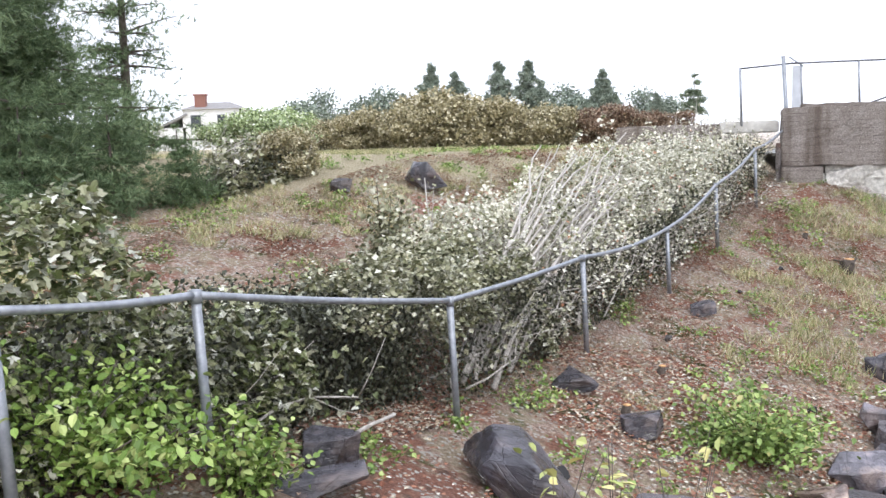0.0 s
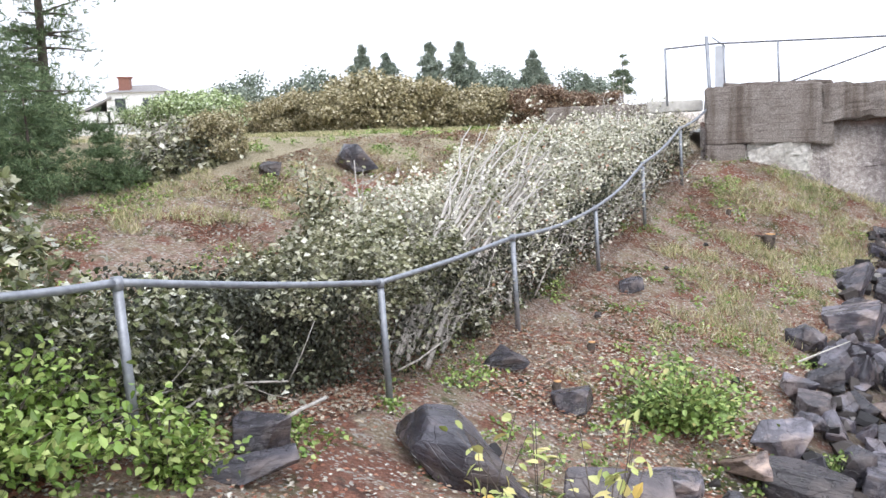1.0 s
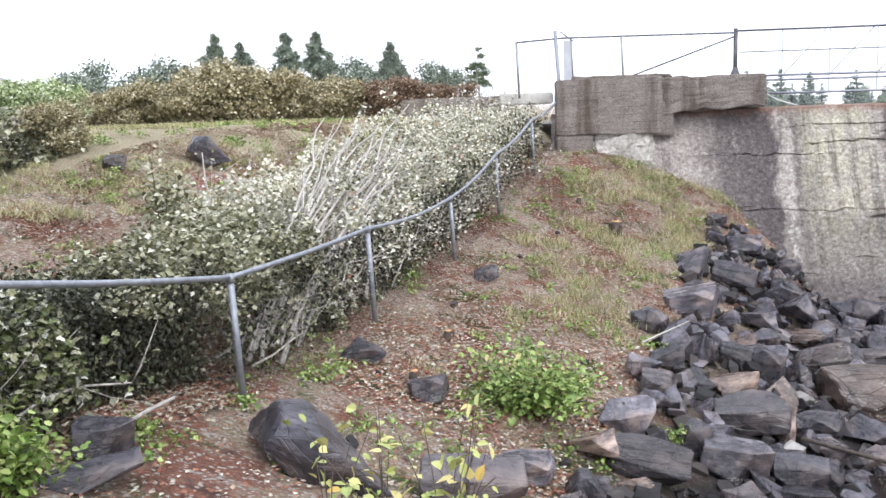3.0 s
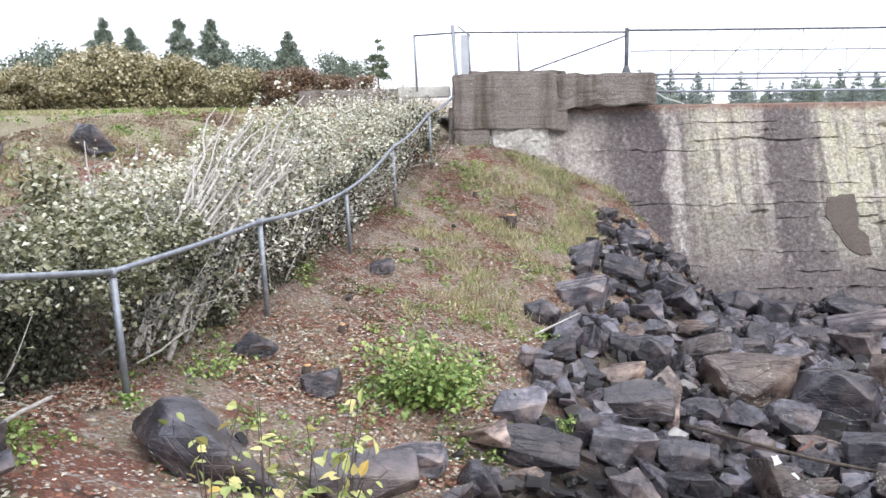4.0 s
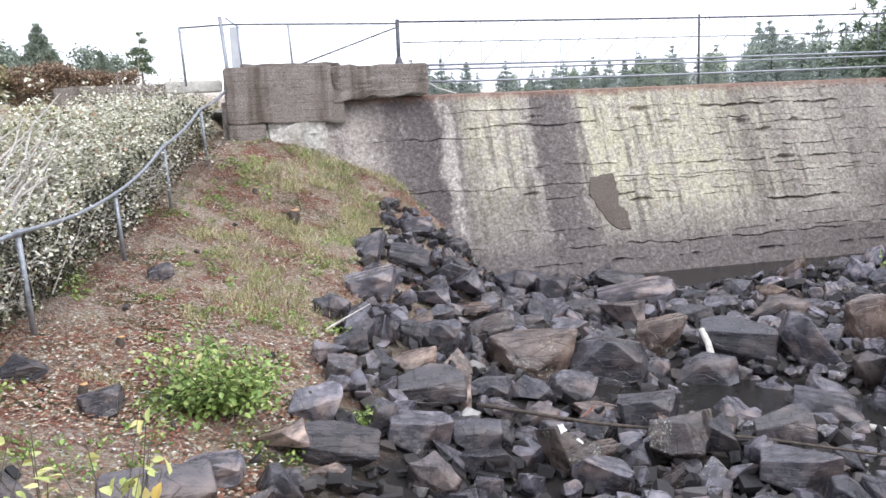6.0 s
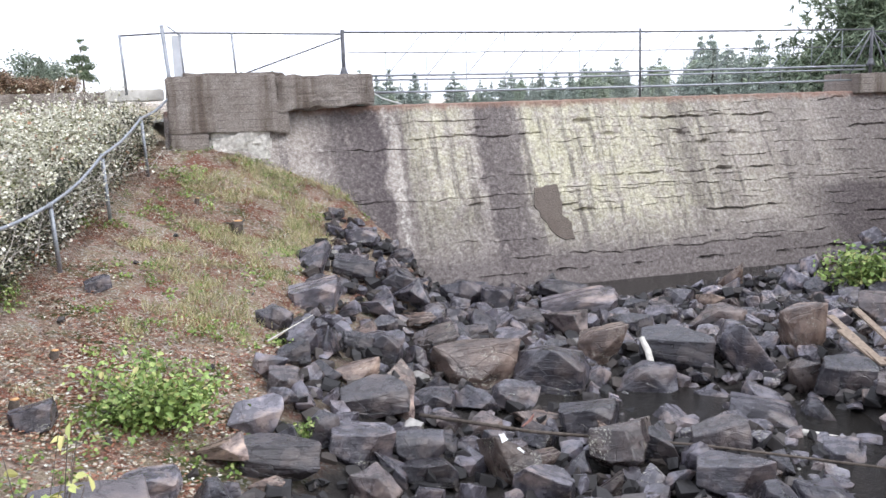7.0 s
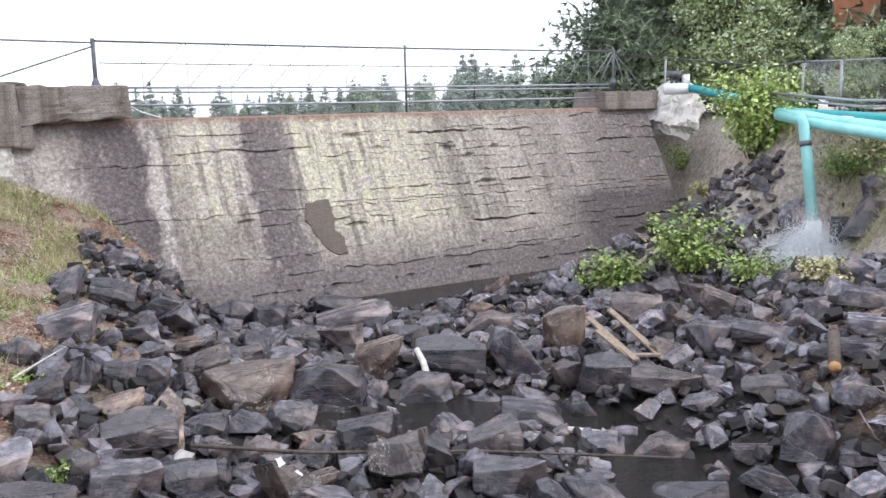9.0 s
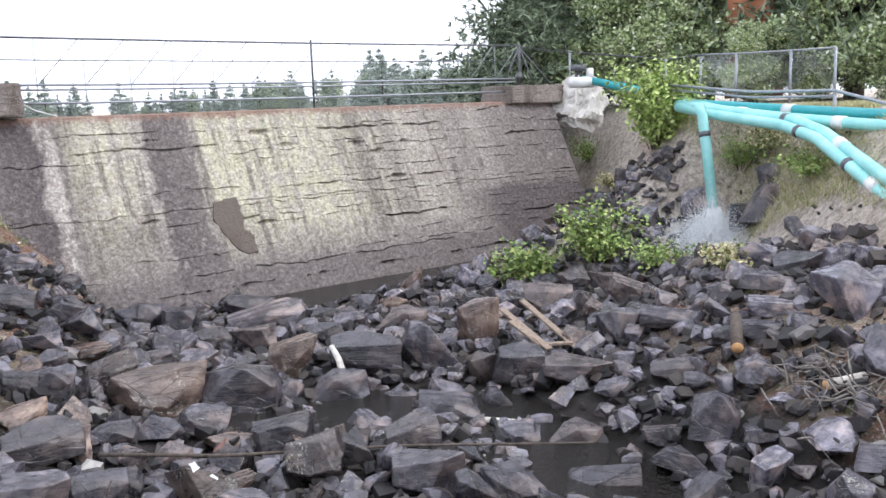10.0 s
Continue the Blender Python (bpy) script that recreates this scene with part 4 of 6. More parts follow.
rock(9.35, 14.68, 0.83, 0.46, 88, turn=-32, deep=0.8)
rock(10.33, 14.30, 0.89, 0.61, 89, turn=-35, deep=0.8)
rock(11.08, 15.74, 0.67, 0.28, 90, turn=-35, deep=0.8)
rock(10.55, 16.22, 0.73, 0.40, 91, turn=-32, deep=0.8)
rock(12.80, 15.33, 0.99, 0.62, 92, turn=-39, deep=0.8)
rock(5.18, 7.67, 0.61, 0.43, 93, turn=-33, deep=0.8)
rock(2.15, 9.02, 0.45, 0.28, 94, turn=-12, deep=0.8)
rock(1.46, 9.79, 0.62, 0.18, 95, turn=-7, deep=0.8)
rock(3.96, 13.00, 0.39, 0.24, 96, turn=-16, deep=0.8)
rock(-0.83, 6.32, 0.43, 0.33, 97, turn=8, deep=0.8)
rock(-0.86, 5.82, 0.64, 0.18, 98, turn=9, deep=0.8)
rock(28.67, 11.86, 1.17, 0.94, 3, turn=-68, sink=0.3, label="dark rock jutting from the eroded far bank")
rock(20.43, 8.34, 0.69, 0.67, 4, turn=-68, sink=0.3, label="dark rock jutting from the eroded far bank")
rock(22.12, 8.37, 0.96, 0.71, 5, turn=-69, sink=0.3, label="dark rock jutting from the eroded far bank")
rock(20.97, 4.33, 1.15, 1.00, 6, turn=-78, sink=0.3, label="dark rock jutting from the eroded far bank")
rock(21.07, 4.68, 0.71, 0.62, 7, turn=-77, sink=0.3, label="dark rock jutting from the eroded far bank")
rock(21.41, 5.92, 0.68, 0.98, 8, turn=-75, sink=0.3, label="dark rock jutting from the eroded far bank")
rock(21.53, 4.24, 0.58, 0.55, 9, turn=-79, sink=0.3, label="dark rock jutting from the eroded far bank")
rock(23.40, 8.37, 0.54, 0.46, 10, turn=-70, sink=0.3, label="dark rock jutting from the eroded far bank")
rock(21.86, 6.86, 0.49, 0.42, 11, turn=-73, sink=0.3, label="dark rock jutting from the eroded far bank")
rock(-0.19, 16.40, 0.81, 0.52, 5, tilt=(0, 8), turn=1, label="lone grey boulder on the mown grass slope")
rock(-1.71, 15.63, 0.39, 0.28, 8, tilt=(0, 8), turn=7, label="lone grey boulder on the mown grass slope")


def frame_of(x, y):
    """Fence, far-bank and dam coordinates of a plan point."""
    a = (x - 0.15) * 0.53 + (y - 8.23) * 0.848
    q = -(x - 0.15) * 0.848 + (y - 8.23) * 0.53
    r = (x - 19.5) * 0.65 - (y - 5.0) * 0.76
    o = -(x - 12.1) * 0.351 - (y - 19.15) * 0.936
    s = (x - 12.1) * 0.936 - (y - 19.15) * 0.351
    return a, q, r, o, s


def in_rubble(x, y):
    a, q, r, o, s = frame_of(x, y)
    edge = -3.0 - 0.05 * max(a, 0) + 0.3 * noise.noise(Vector((x * 0.8, y * 0.8, 0)))
    return q < edge and r < 0.5 + 0.6 * noise.noise(Vector((x, y, 3))) and o > (2.4 if s < 7 else 3.9) and x * x + y * y > 30 and (s > -1.2 or o > 4)


def open_water(x, y):
    """The gaps where the stream shows."""
    return any((x - cx) ** 2 + (y - cy) ** 2 < c * c for cx, cy, c in ((11.0, 4.7, 0.75), (11.9, 5.9, 0.5), (12.1, 4.9, 0.4), (10.1, 3.5, 0.6), (9.8, 8.8, 0.5), (9.2, 9.2, 0.3), (8.6, 1.8, 0.7)))


SPOUT = Vector((20.93, 5.36, 2.23))


def scatter():
    rng = random.Random(11)
    made, rest = 0, []
    for low, high, tries in ((0.5, 0.8, 260), (0.36, 0.5, 1500), (0.22, 0.36, 5000)):
        for _ in range(tries):
            x, y = rng.uniform(1.5, 24), rng.uniform(-4, 18)
            if not in_rubble(x, y):
                continue
            a, q, r, o, s = frame_of(x, y)
            w = rng.uniform(low, high)
            if (o < 5.0 and w > 0.55 + 0.1 * (s < 2)) or ((x - SPOUT.x + 1.0) ** 2 + (y - SPOUT.y) ** 2 < 2.6 and w > 0.36):
                continue
            if open_water(x, y) or any((x - px) ** 2 + (y - py) ** 2 < (pr + w * 0.5) ** 2 * 0.5 for px, py, pr in PLACED):
                continue
            if made >= 290:
                rest.append((x, y, w, w * rng.uniform(0.4, 0.85), rng.randrange(14)))
                PLACED.append((x, y, w * 0.5))
                continue
            rock(x, y, w, w * rng.uniform(0.4, 0.85), rng.randrange(14), deep=rng.uniform(0.55, 1.0), tilt=(rng.uniform(-34, 34), rng.uniform(-34, 34)), sink=0.1, grey=rng.random() < (0.3 if r > -4.5 else 0.06), brown=rng.random() < 0.1)
            made += 1
    return rest


REST = scatter()


def small_stones():
    """The broken stone between the boulders, too many to count."""
    rng = random.Random(4)
    bases = []
    for k in range(6):
        me = rock_mesh("stone", 200 + k, ROCK, 0.7, 6)
        bm = bmesh.new()
        bm.from_mesh(me)
        bmesh.ops.dissolve_limit(bm, angle_limit=0.5, verts=bm.verts, edges=bm.edges)
        bmesh.ops.triangulate(bm, faces=bm.faces)
        bases.append((np.array([v.co for v in bm.verts]), [[v.index for v in f.verts] for f in bm.faces]))
        bm.free()
        bpy.data.meshes.remove(me)
    verts, faces, n, made = [], [], 0, 0
    for _ in range(40000):
        x, y = rng.uniform(1.0, 24), rng.uniform(-4, 18)
        inside = in_rubble(x, y)
        a, q, r, o, s = frame_of(x, y)
        bank = -5 < q < -0.3 and r < 2.8 and o > 1.5
        if not inside and not (bank and rng.random() < 0.025) and not (0.5 < r < 3 and rng.random() < 0.1):
            continue
        if open_water(x, y) and rng.random() < 0.9:
            continue
        w = rng.uniform(0.07, 0.3) if inside else rng.uniform(0.04, 0.16)
        v, f = bases[rng.randrange(6)]
        m = np.array(Euler((rng.uniform(-0.6, 0.6), rng.uniform(-0.6, 0.6), rng.uniform(0, 6.3))).to_matrix())
        verts.append((v * w) @ m.T + np.array([x, y, height(x, y) + w * rng.uniform(0.1, 0.6)]))
        faces += [[i + n for i in g] for g in f]
        n += len(v)
        made += 1
        if made > 5200:
            break
    me = mesh_of("rubble", np.concatenate(verts).tolist(), faces, ROCK_SMALL)
    tagged(new("rubble", me), "small broken stones between boulders, darkened for the shade of the gaps", "rubble", kind="stuff")


def lesser_boulders():
    """The smaller blocks beyond those that stand as single boulders."""
    rng = random.Random(19)
    verts, faces, n = [], [], 0
    for x, y, w, h, k in REST:
        me = ROCKS[k]
        v = np.array([p.co for p in me.vertices])
        size = v.max(0) - v.min(0)
        m = np.array(Euler((rng.uniform(-0.55, 0.55), rng.uniform(-0.55, 0.55), rng.uniform(0, 6.3))).to_matrix())
        v = (v * np.array([w, w * 0.85, h]) / size) @ m.T + np.array([x, y, height(x, y) + h * 0.4])
        verts.append(v)
        faces += [[i + n for i in f.vertices] for f in me.polygons]
        n += len(v)
    ob = new("lesser_boulders", mesh_of("lesser_boulders", np.concatenate(verts).tolist(), faces, ROCK))
    tagged(ob, "smaller angular dark blocks among the boulders", "rubble", kind="stuff")


lesser_boulders()


def small_rock_material():
    m = Mat("rubble_stone", 0.65)
    n2 = m.noise(9, 6, 0.65)
    # near-black tones put the shade of the gaps into the stones' colour
    c = m.ramp(m.island(), (0.0, (0.012, 0.011, 0.012)), (0.5, (0.03, 0.028, 0.03)), (0.8, (0.06, 0.048, 0.042)), (0.96, (0.12, 0.11, 0.11)), (1.0, (0.5, 0.48, 0.45)))
    return m.done(m.mix(0.6, c, m.ramp(n2, (0.3, (0.4,) * 3), (0.7, (1.2,) * 3)), "MULTIPLY"), n2, 0.5, 0.03)


ROCK_SMALL = small_rock_material()
small_stones()


# ---- cut brush along the fence ----
def heap(name, label, a0, a1, q0, q1, tall, count, size, material, stems, seed, lean=(0.5, 0.6), bark=None, base=0.0, lobed=False, hollow=1.0, cave=(99, 99)):
    """A long pile of felled branches: stems and a thick coat of leaves over a ridge."""
    rng = np.random.default_rng(seed)
    t = thing(name, label, "brush pile", "piles of cut brush")
    pts = []
    while len(pts) < count:
        a, q = rng.uniform(a0, a1), rng.uniform(q0, q1)
        w = (q - q0) / (q1 - q0)
        x, y = along(a, q)
        lump = 0.8 + 0.45 * noise.noise(Vector((a * 0.9, q * 1.3, seed))) + 0.42 * noise.noise(Vector((a * 2.6, q * 2.6, seed + 3.0)))
        ends = sstep(0, 0.8, min(a - a0, a1 - a) + 0.15)
        top = tall(a) * (math.sin(math.pi * (0.16 + 0.84 * w) ** 0.8) ** 0.6) * max(0.1, lump) * ends
        depth = abs(rng.normal()) * 0.16 + (rng.uniform(0, 1) ** 2) * top * 0.8 * hollow
        z = height(x, y) + base + max(0.02, top - depth)
        if cave[0] < a < cave[1] and q < q0 + 0.8 and z - height(x, y) < 0.8:
            continue
        if noise.noise(Vector((x * 3.1, y * 3.1, z * 3.1))) + 0.7 * noise.noise(Vector((x * 1.3, y * 1.3, z * 1.6 + 5))) > 0.08 + 0.16 * rng.normal():
            pts.append((x, y, z))
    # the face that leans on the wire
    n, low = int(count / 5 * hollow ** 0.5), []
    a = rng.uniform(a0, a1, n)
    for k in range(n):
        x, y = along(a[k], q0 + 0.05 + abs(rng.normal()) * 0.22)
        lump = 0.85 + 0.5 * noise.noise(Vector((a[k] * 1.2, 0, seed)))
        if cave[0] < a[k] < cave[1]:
            # dense leaves deep under the overhang; their dark colour paints the hollow's shade
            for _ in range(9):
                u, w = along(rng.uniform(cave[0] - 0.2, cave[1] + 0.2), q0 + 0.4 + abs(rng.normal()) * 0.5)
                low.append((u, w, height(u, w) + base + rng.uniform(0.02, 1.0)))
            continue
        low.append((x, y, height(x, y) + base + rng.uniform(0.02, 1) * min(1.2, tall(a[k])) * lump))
    wood = Soup()
    for _ in range(stems):
        a, q = rng.uniform(a0, a1), rng.uniform(q0, q0 + (q1 - q0) * 0.7)
        if cave[0] - 0.3 < a < cave[1]:
            continue
        x, y = along(a, q)
        p = Vector((x, y, height(x, y) + base + rng.uniform(0.05, 0.35)))
        fa, fz = lean
        d = Vector((0.53 * fa - 0.848 * rng.normal() * 0.25, 0.848 * fa + 0.53 * rng.normal() * 0.25, fz * rng.uniform(0.3, 1.2))).normalized()
        length = rng.uniform(0.8, 1.9) * min(1.0, tall(a))
        line = [p + d * length * i / 5 + Vector(rng.normal(size=3) * 0.03 * i) for i in range(6)]
        wood.tube(line, rng.uniform(0.006, 0.02), 5, 0.35)
        for _ in range(55):
            i = rng.uniform(1.5, 5)
            c = line[int(i)].lerp(line[min(5, int(i) + 1)], i % 1) + Vector(rng.normal(size=3) * 0.12)
            pts.append(tuple(c))
        for i in (2, 3, 4):
            e = (d + Vector(rng.normal(size=3) * 0.5)).normalized()
            wood.tube([line[i], line[i] + e * 0.25, line[i] + e * 0.5 + Vector((0, 0, 0.05))], 0.006, 4, 0.4)
    part("leaves", leaves("leaves", pts, size, material, 0.45, rng, 0.42, 0.2, lobed), t)
    part("lower_leaves", leaves("lower_leaves", low, size * 0.85, SHADED, 0.1, rng, 0.36, 0.5), t, "lower green leaves at the wire, coloured dark for shade")
    part("brushwood", wood.mesh("brushwood", bark or BARK), t)
    return t


heap("brush_pile", "wilted leafy maple branches heaped behind the fence", -6.5, -1.2, 0.12, 2.1, lambda a: 1.25 + 0.95 * (1 - sstep(-4.4, -2.9, a)), 30000, 0.066, TURNED, 40, 31, (0.8, 0.15), lobed=True, cave=(-1.9, 0.0))
heap("brush_pile", "dark heap of wilted branches pressed against the wire", -1.7, 2.6, 0.08, 2.2, lambda a: 1.3 + 0.45 * math.exp(-((a + 0.1) / 0.8) ** 2) + 0.1 * a, 23000, 0.06, MIXED, 46, 32, (0.5, 0.28), hollow=0.4, cave=(-1.9, 0.0))
heap("brush_pile", "long pile of silver-leaved branches spilling over the fence", 2.0, 8.2, 0.1, 2.8, lambda a: 1.75 + 0.06 * (a - 2), 30000, 0.06, SILVER, 150, 33, (0.8, 0.62))
heap("brush_pile", "pale leafy cut branches stacked up to the abutment", 7.6, 14.6, 0.1, 2.6, lambda a: 1.95 - 0.17 * (a - 7.6), 22000, 0.064, SILVER, 80, 34, (0.7, 0.62))
heap("brush_pile", "small heap of cut leafy twigs on the slope", 3.2, 5.2, 6.4, 7.6, lambda a: 0.55, 2600, 0.1, MIXED, 14, 35)


def leaning_stems():
    """The bundle of long bare stems that leans up the slope."""
    rng = random.Random(8)
    t = thing("felled_saplings", "bundle of long pale bare sapling stems leaning uphill", "branches")
    for k in range(30):
        a, q = rng.uniform(0.3, 3.4), rng.uniform(0.15, 0.5)
        x, y = along(a, q)
        p = Vector((x, y, height(x, y) + rng.uniform(0.05, 0.3)))
        x2, y2 = along(a + rng.uniform(3.6, 5.6), q + rng.uniform(0.1, 1.4))
        e = Vector((x2, y2, height(x2, y2) + rng.uniform(1.2, 2.0)))
        line = [p.lerp(e, i / 7) + Vector((rng.gauss(0, 0.05), rng.gauss(0, 0.05), 0.34 * math.sin(math.pi * i / 7))) for i in range(8)]
        tube_part("stem", line, rng.uniform(0.012, 0.034), BARK, t, 6, taper=0.3)


leaning_stems()


# ---- shrubs ----
def shrub(name, label, x, y, w, h, count, size, material, seed, stems=14, deep=None, up=0.0, flat=0.45):
    rng = np.random.default_rng(seed)
    z = height(x, y) + up
    t = thing(name, label, "shrub", at=(x, y, z))
    pts, wood = [], Soup()
    for _ in range(stems):
        e = Vector((rng.normal() * w * 0.3, rng.normal() * (deep or w) * 0.3, h * rng.uniform(0.55, 1.0)))
        e.z *= max(0.35, 1 - (e.x / w) ** 2 * 2)
        wood.tube([(e.x * 0.15, e.y * 0.15, -0.05), (e.x * 0.55, e.y * 0.55, e.z * 0.6), e], 0.012, 5, 0.4)
        m = count // stems
        u = rng.uniform(0.25, 1.05, m)[:, None]
        pts.append(np.array(e)[None] * u * np.array([[1, 1, 1]]) + rng.normal(size=(m, 3)) * np.array([w, deep or w, h * 0.6]) * 0.11)
    p = np.concatenate(pts)
    p[:, 2] = np.maximum(p[:, 2], 0.02)
    part("leaves", leaves("leaves", p, size, material, flat, rng, 0.36, 0.2, oval=True), t)
    part("brushwood", wood.mesh("brushwood", DARK_BARK), t)
    return t


shrub("green_shrub", "bright green leafy shrub on the stony bank", 3.35, 9.1, 1.25, 0.75, 2800, 0.075, FERN, 41, 20)
shrub("green_shrub", "small green seedling between the rocks", 5.0, 8.9, 0.4, 0.35, 260, 0.06, FERN, 42, 6)
shrub("raspberry_bush", "lush light green raspberry bush in front of the fence", -2.25, 5.1, 1.5, 0.95, 4200, 0.066, FRESH, 43, 30, 1.1)
shrub("raspberry_bush", "lush light green raspberry bush in front of the fence", -1.3, 5.35, 0.55, 0.6, 900, 0.06, FRESH, 44, 14, 0.5)
shrub("green_shrub", "leafy green shrub in front of the dam's foot", 18.6, 9.0, 1.3, 1.2, 1500, 0.11, FERN, 45, 18)
shrub("green_shrub", "leafy green shrub beside the water outlet", 19.2, 7.4, 1.7, 1.6, 1900, 0.11, FERN, 46, 22)
shrub("green_shrub", "low green shrub wet with spray", 18.4, 5.9, 1.5, 0.7, 700, 0.1, FERN, 47, 16)
shrub("broadleaf_bush", "light green broadleaved bush hanging over the pipes", 23.35, 7.5, 1.9, 2.35, 6000, 0.12, LIGHT, 48, 34)

shrub("upright_branches", "upright leafy branches with drab green leaves", -0.75, 11.9, 0.9, 1.55, 1500, 0.085, MIXED, 50, 12)
shrub("upright_branches", "upright leafy branches with drab green leaves", -0.2, 11.0, 1.1, 1.1, 1300, 0.08, MIXED, 51, 12)
shrub("weed_clump", "low green weeds on the far bank", 30.75, 12.38, 1.3, 1.0, 900, 0.08, FERN, 140, 12)
shrub("weed_clump", "yellow-green grassy weeds on the far bank", 28.00, 10.47, 1.1, 0.6, 900, 0.08, GRASS, 141, 12)
shrub("weed_clump", "low green weeds on the far bank", 22.10, 5.04, 1.2, 0.9, 900, 0.08, FERN, 142, 12)
shrub("weed_clump", "yellow-green grassy weeds on the far bank", 22.31, 4.32, 1.4, 0.8, 900, 0.08, GRASS, 143, 12)
shrub("weed_clump", "low green weeds on the far bank", 19.78, 3.04, 1.5, 0.6, 900, 0.08, FERN, 144, 12)
shrub("weed_clump", "yellow-green grassy weeds on the far bank", 16.33, 3.78, 0.9, 0.5, 900, 0.08, GRASS, 145, 12)


def sprig(x, y, z, seed, leaf=YELLOW):
    rng = np.random.default_rng(seed)
    t = thing("sapling", "thin sapling with yellowing leaves close to the lens", "sapling", "yellowing saplings", (x, y, z))
    pts = []
    for k in range(8):
        e = Vector((rng.normal() * 0.13, rng.normal() * 0.13, 0.2 + 0.07 * k))
        tube_part("stem", [(0, 0, -0.9), (e.x * 0.4, e.y * 0.4, e.z * 0.5), e], 0.004, DARK_BARK, t, 5, taper=0.5)
        for i in range(5):
            pts.append(np.array(e) * rng.uniform(0.45, 1.0) + rng.normal(size=3) * 0.035)
    part("leaves", leaves("leaves", pts, 0.07, leaf, 0.5, rng, 0.34, oval=True), t)


for k, (x, y, z) in enumerate(((0.72, 3.55, 3.1), (0.95, 3.4, 3.12), (0.5, 3.75, 3.05), (1.1, 3.7, 3.0))):
    sprig(x, y, z, 80 + k)


# ---- trees ----
def conifer_meshes(seed, tall, wide, whorls, sprays, length, material, bare=0.06, bark=DARK_BARK, needle=0.1, tuft=7):
    """Trunk with limbs, and a crown of needle tufts along drooping boughs."""
    rng = np.random.default_rng(seed)
    wood = Soup().tube([(0, 0, -0.3), (0.02, 0.01, tall * 0.5), (0, 0.03, tall * 0.99)], 0.018 * tall + 0.02, 8, 0.12)
    centres, dirs = [], []
    for k in range(whorls):
        u = min(0.99, bare + (1 - bare) * max(0.0, k + rng.uniform(-0.9, 0.9)) / whorls)
        reach = wide * (1 - u) ** 0.9 * rng.uniform(0.7, 1.1) + 0.05
        for _ in range(rng.integers(4, 7)):
            th = rng.uniform(0, 6.283)
            d = np.array([math.cos(th), math.sin(th), rng.uniform(-0.05, 0.3)])
            r = reach * rng.uniform(0.35, 1.25)
            pts = [np.array([0, 0, u * tall]) + d * r * i / 4 + np.array([0, 0, -0.1 * r * (i / 4) ** 2]) for i in range(5)]
            wood.tube([Vector(p) for p in pts], 0.006 * tall * (1 - u) + 0.006, 4, 0.3)
            m = max(3, int(sprays * r / wide))
            f = rng.uniform(0.2, 1.05, m)[:, None]
            c = np.array([0, 0, u * tall]) + d * r * f + np.array([0, 0, -0.1 * r]) * f ** 2 + rng.normal(size=(m, 3)) * np.array([0.2, 0.2, 0.14]) * r * 0.8
            centres.append(c)
            dirs.append(d * 0.8 + rng.normal(size=(m, 3)) * 0.45)
    c, d = np.concatenate(centres), np.concatenate(dirs)
    c, d = np.repeat(c, tuft, 0), np.repeat(d, tuft, 0)
    d = d + rng.normal(size=d.shape) * 0.75
    d /= np.linalg.norm(d, axis=1)[:, None]
    side = np.cross(d, rng.normal(size=d.shape))
    side /= np.linalg.norm(side, axis=1)[:, None] + 1e-9
    ln = length * rng.uniform(0.6, 1.3, (len(c), 1))
    v = np.stack([c - side * ln * needle, c + side * ln * needle, c + d * ln], 1).reshape(-1, 3)
    f = np.arange(len(v)).reshape(-1, 3)
    return wood.mesh("trunk", bark), mesh_of("crown", v.tolist(), f.tolist(), material)


def tree(meshes, label, x, y, z=None, turn=0.0, scale=1.0, group="", category="tree", name="pine_tree"):
    t = thing(name, label, category, group)
    t.matrix_world = pose(x, y, height(x, y) if z is None else z, 0, 0, turn) @ Matrix.Scale(scale, 4)
    part("trunk", meshes[0], t)
    part("crown", meshes[1], t)
    return t


PINE_A = conifer_meshes(1, 7.0, 2.7, 26, 190, 0.22, PINE, 0.03, needle=0.026, tuft=15)
PINE_B = conifer_meshes(2, 5.5, 1.6, 22, 70, 0.14, PINE, 0.05, needle=0.045, tuft=9)
PINE_C = conifer_meshes(3, 1.9, 1.2, 12, 150, 0.1, PINE, 0.03, needle=0.06, tuft=9)
SPRUCE_A = conifer_meshes(4, 9.0, 4.6, 30, 70, 0.42, SPRUCE, 0.1)

tree(PINE_A, "large dense white pine with soft blue-green needles", -7.6, 13.2, turn=20)
tree(PINE_A, "dense white pine at the edge of the clearing", -7.3, 15.2, turn=140, scale=0.8)
tree(PINE_B, "slim open spruce behind the pines", -6.4, 18.5, turn=60, scale=1.1, name="spruce_tree")
tree(PINE_C, "low rounded young conifer beside the bare path", -4.1, 14.0, turn=10, scale=0.68, name="young_conifer")
tree(PINE_C, "low rounded young conifer beside the bare path", -5.0, 13.6, turn=100, scale=0.85, name="young_conifer")
tree(PINE_C, "small dark conifer at the foot of the pines", -6.0, 12.8, turn=200, scale=0.9, name="young_conifer")


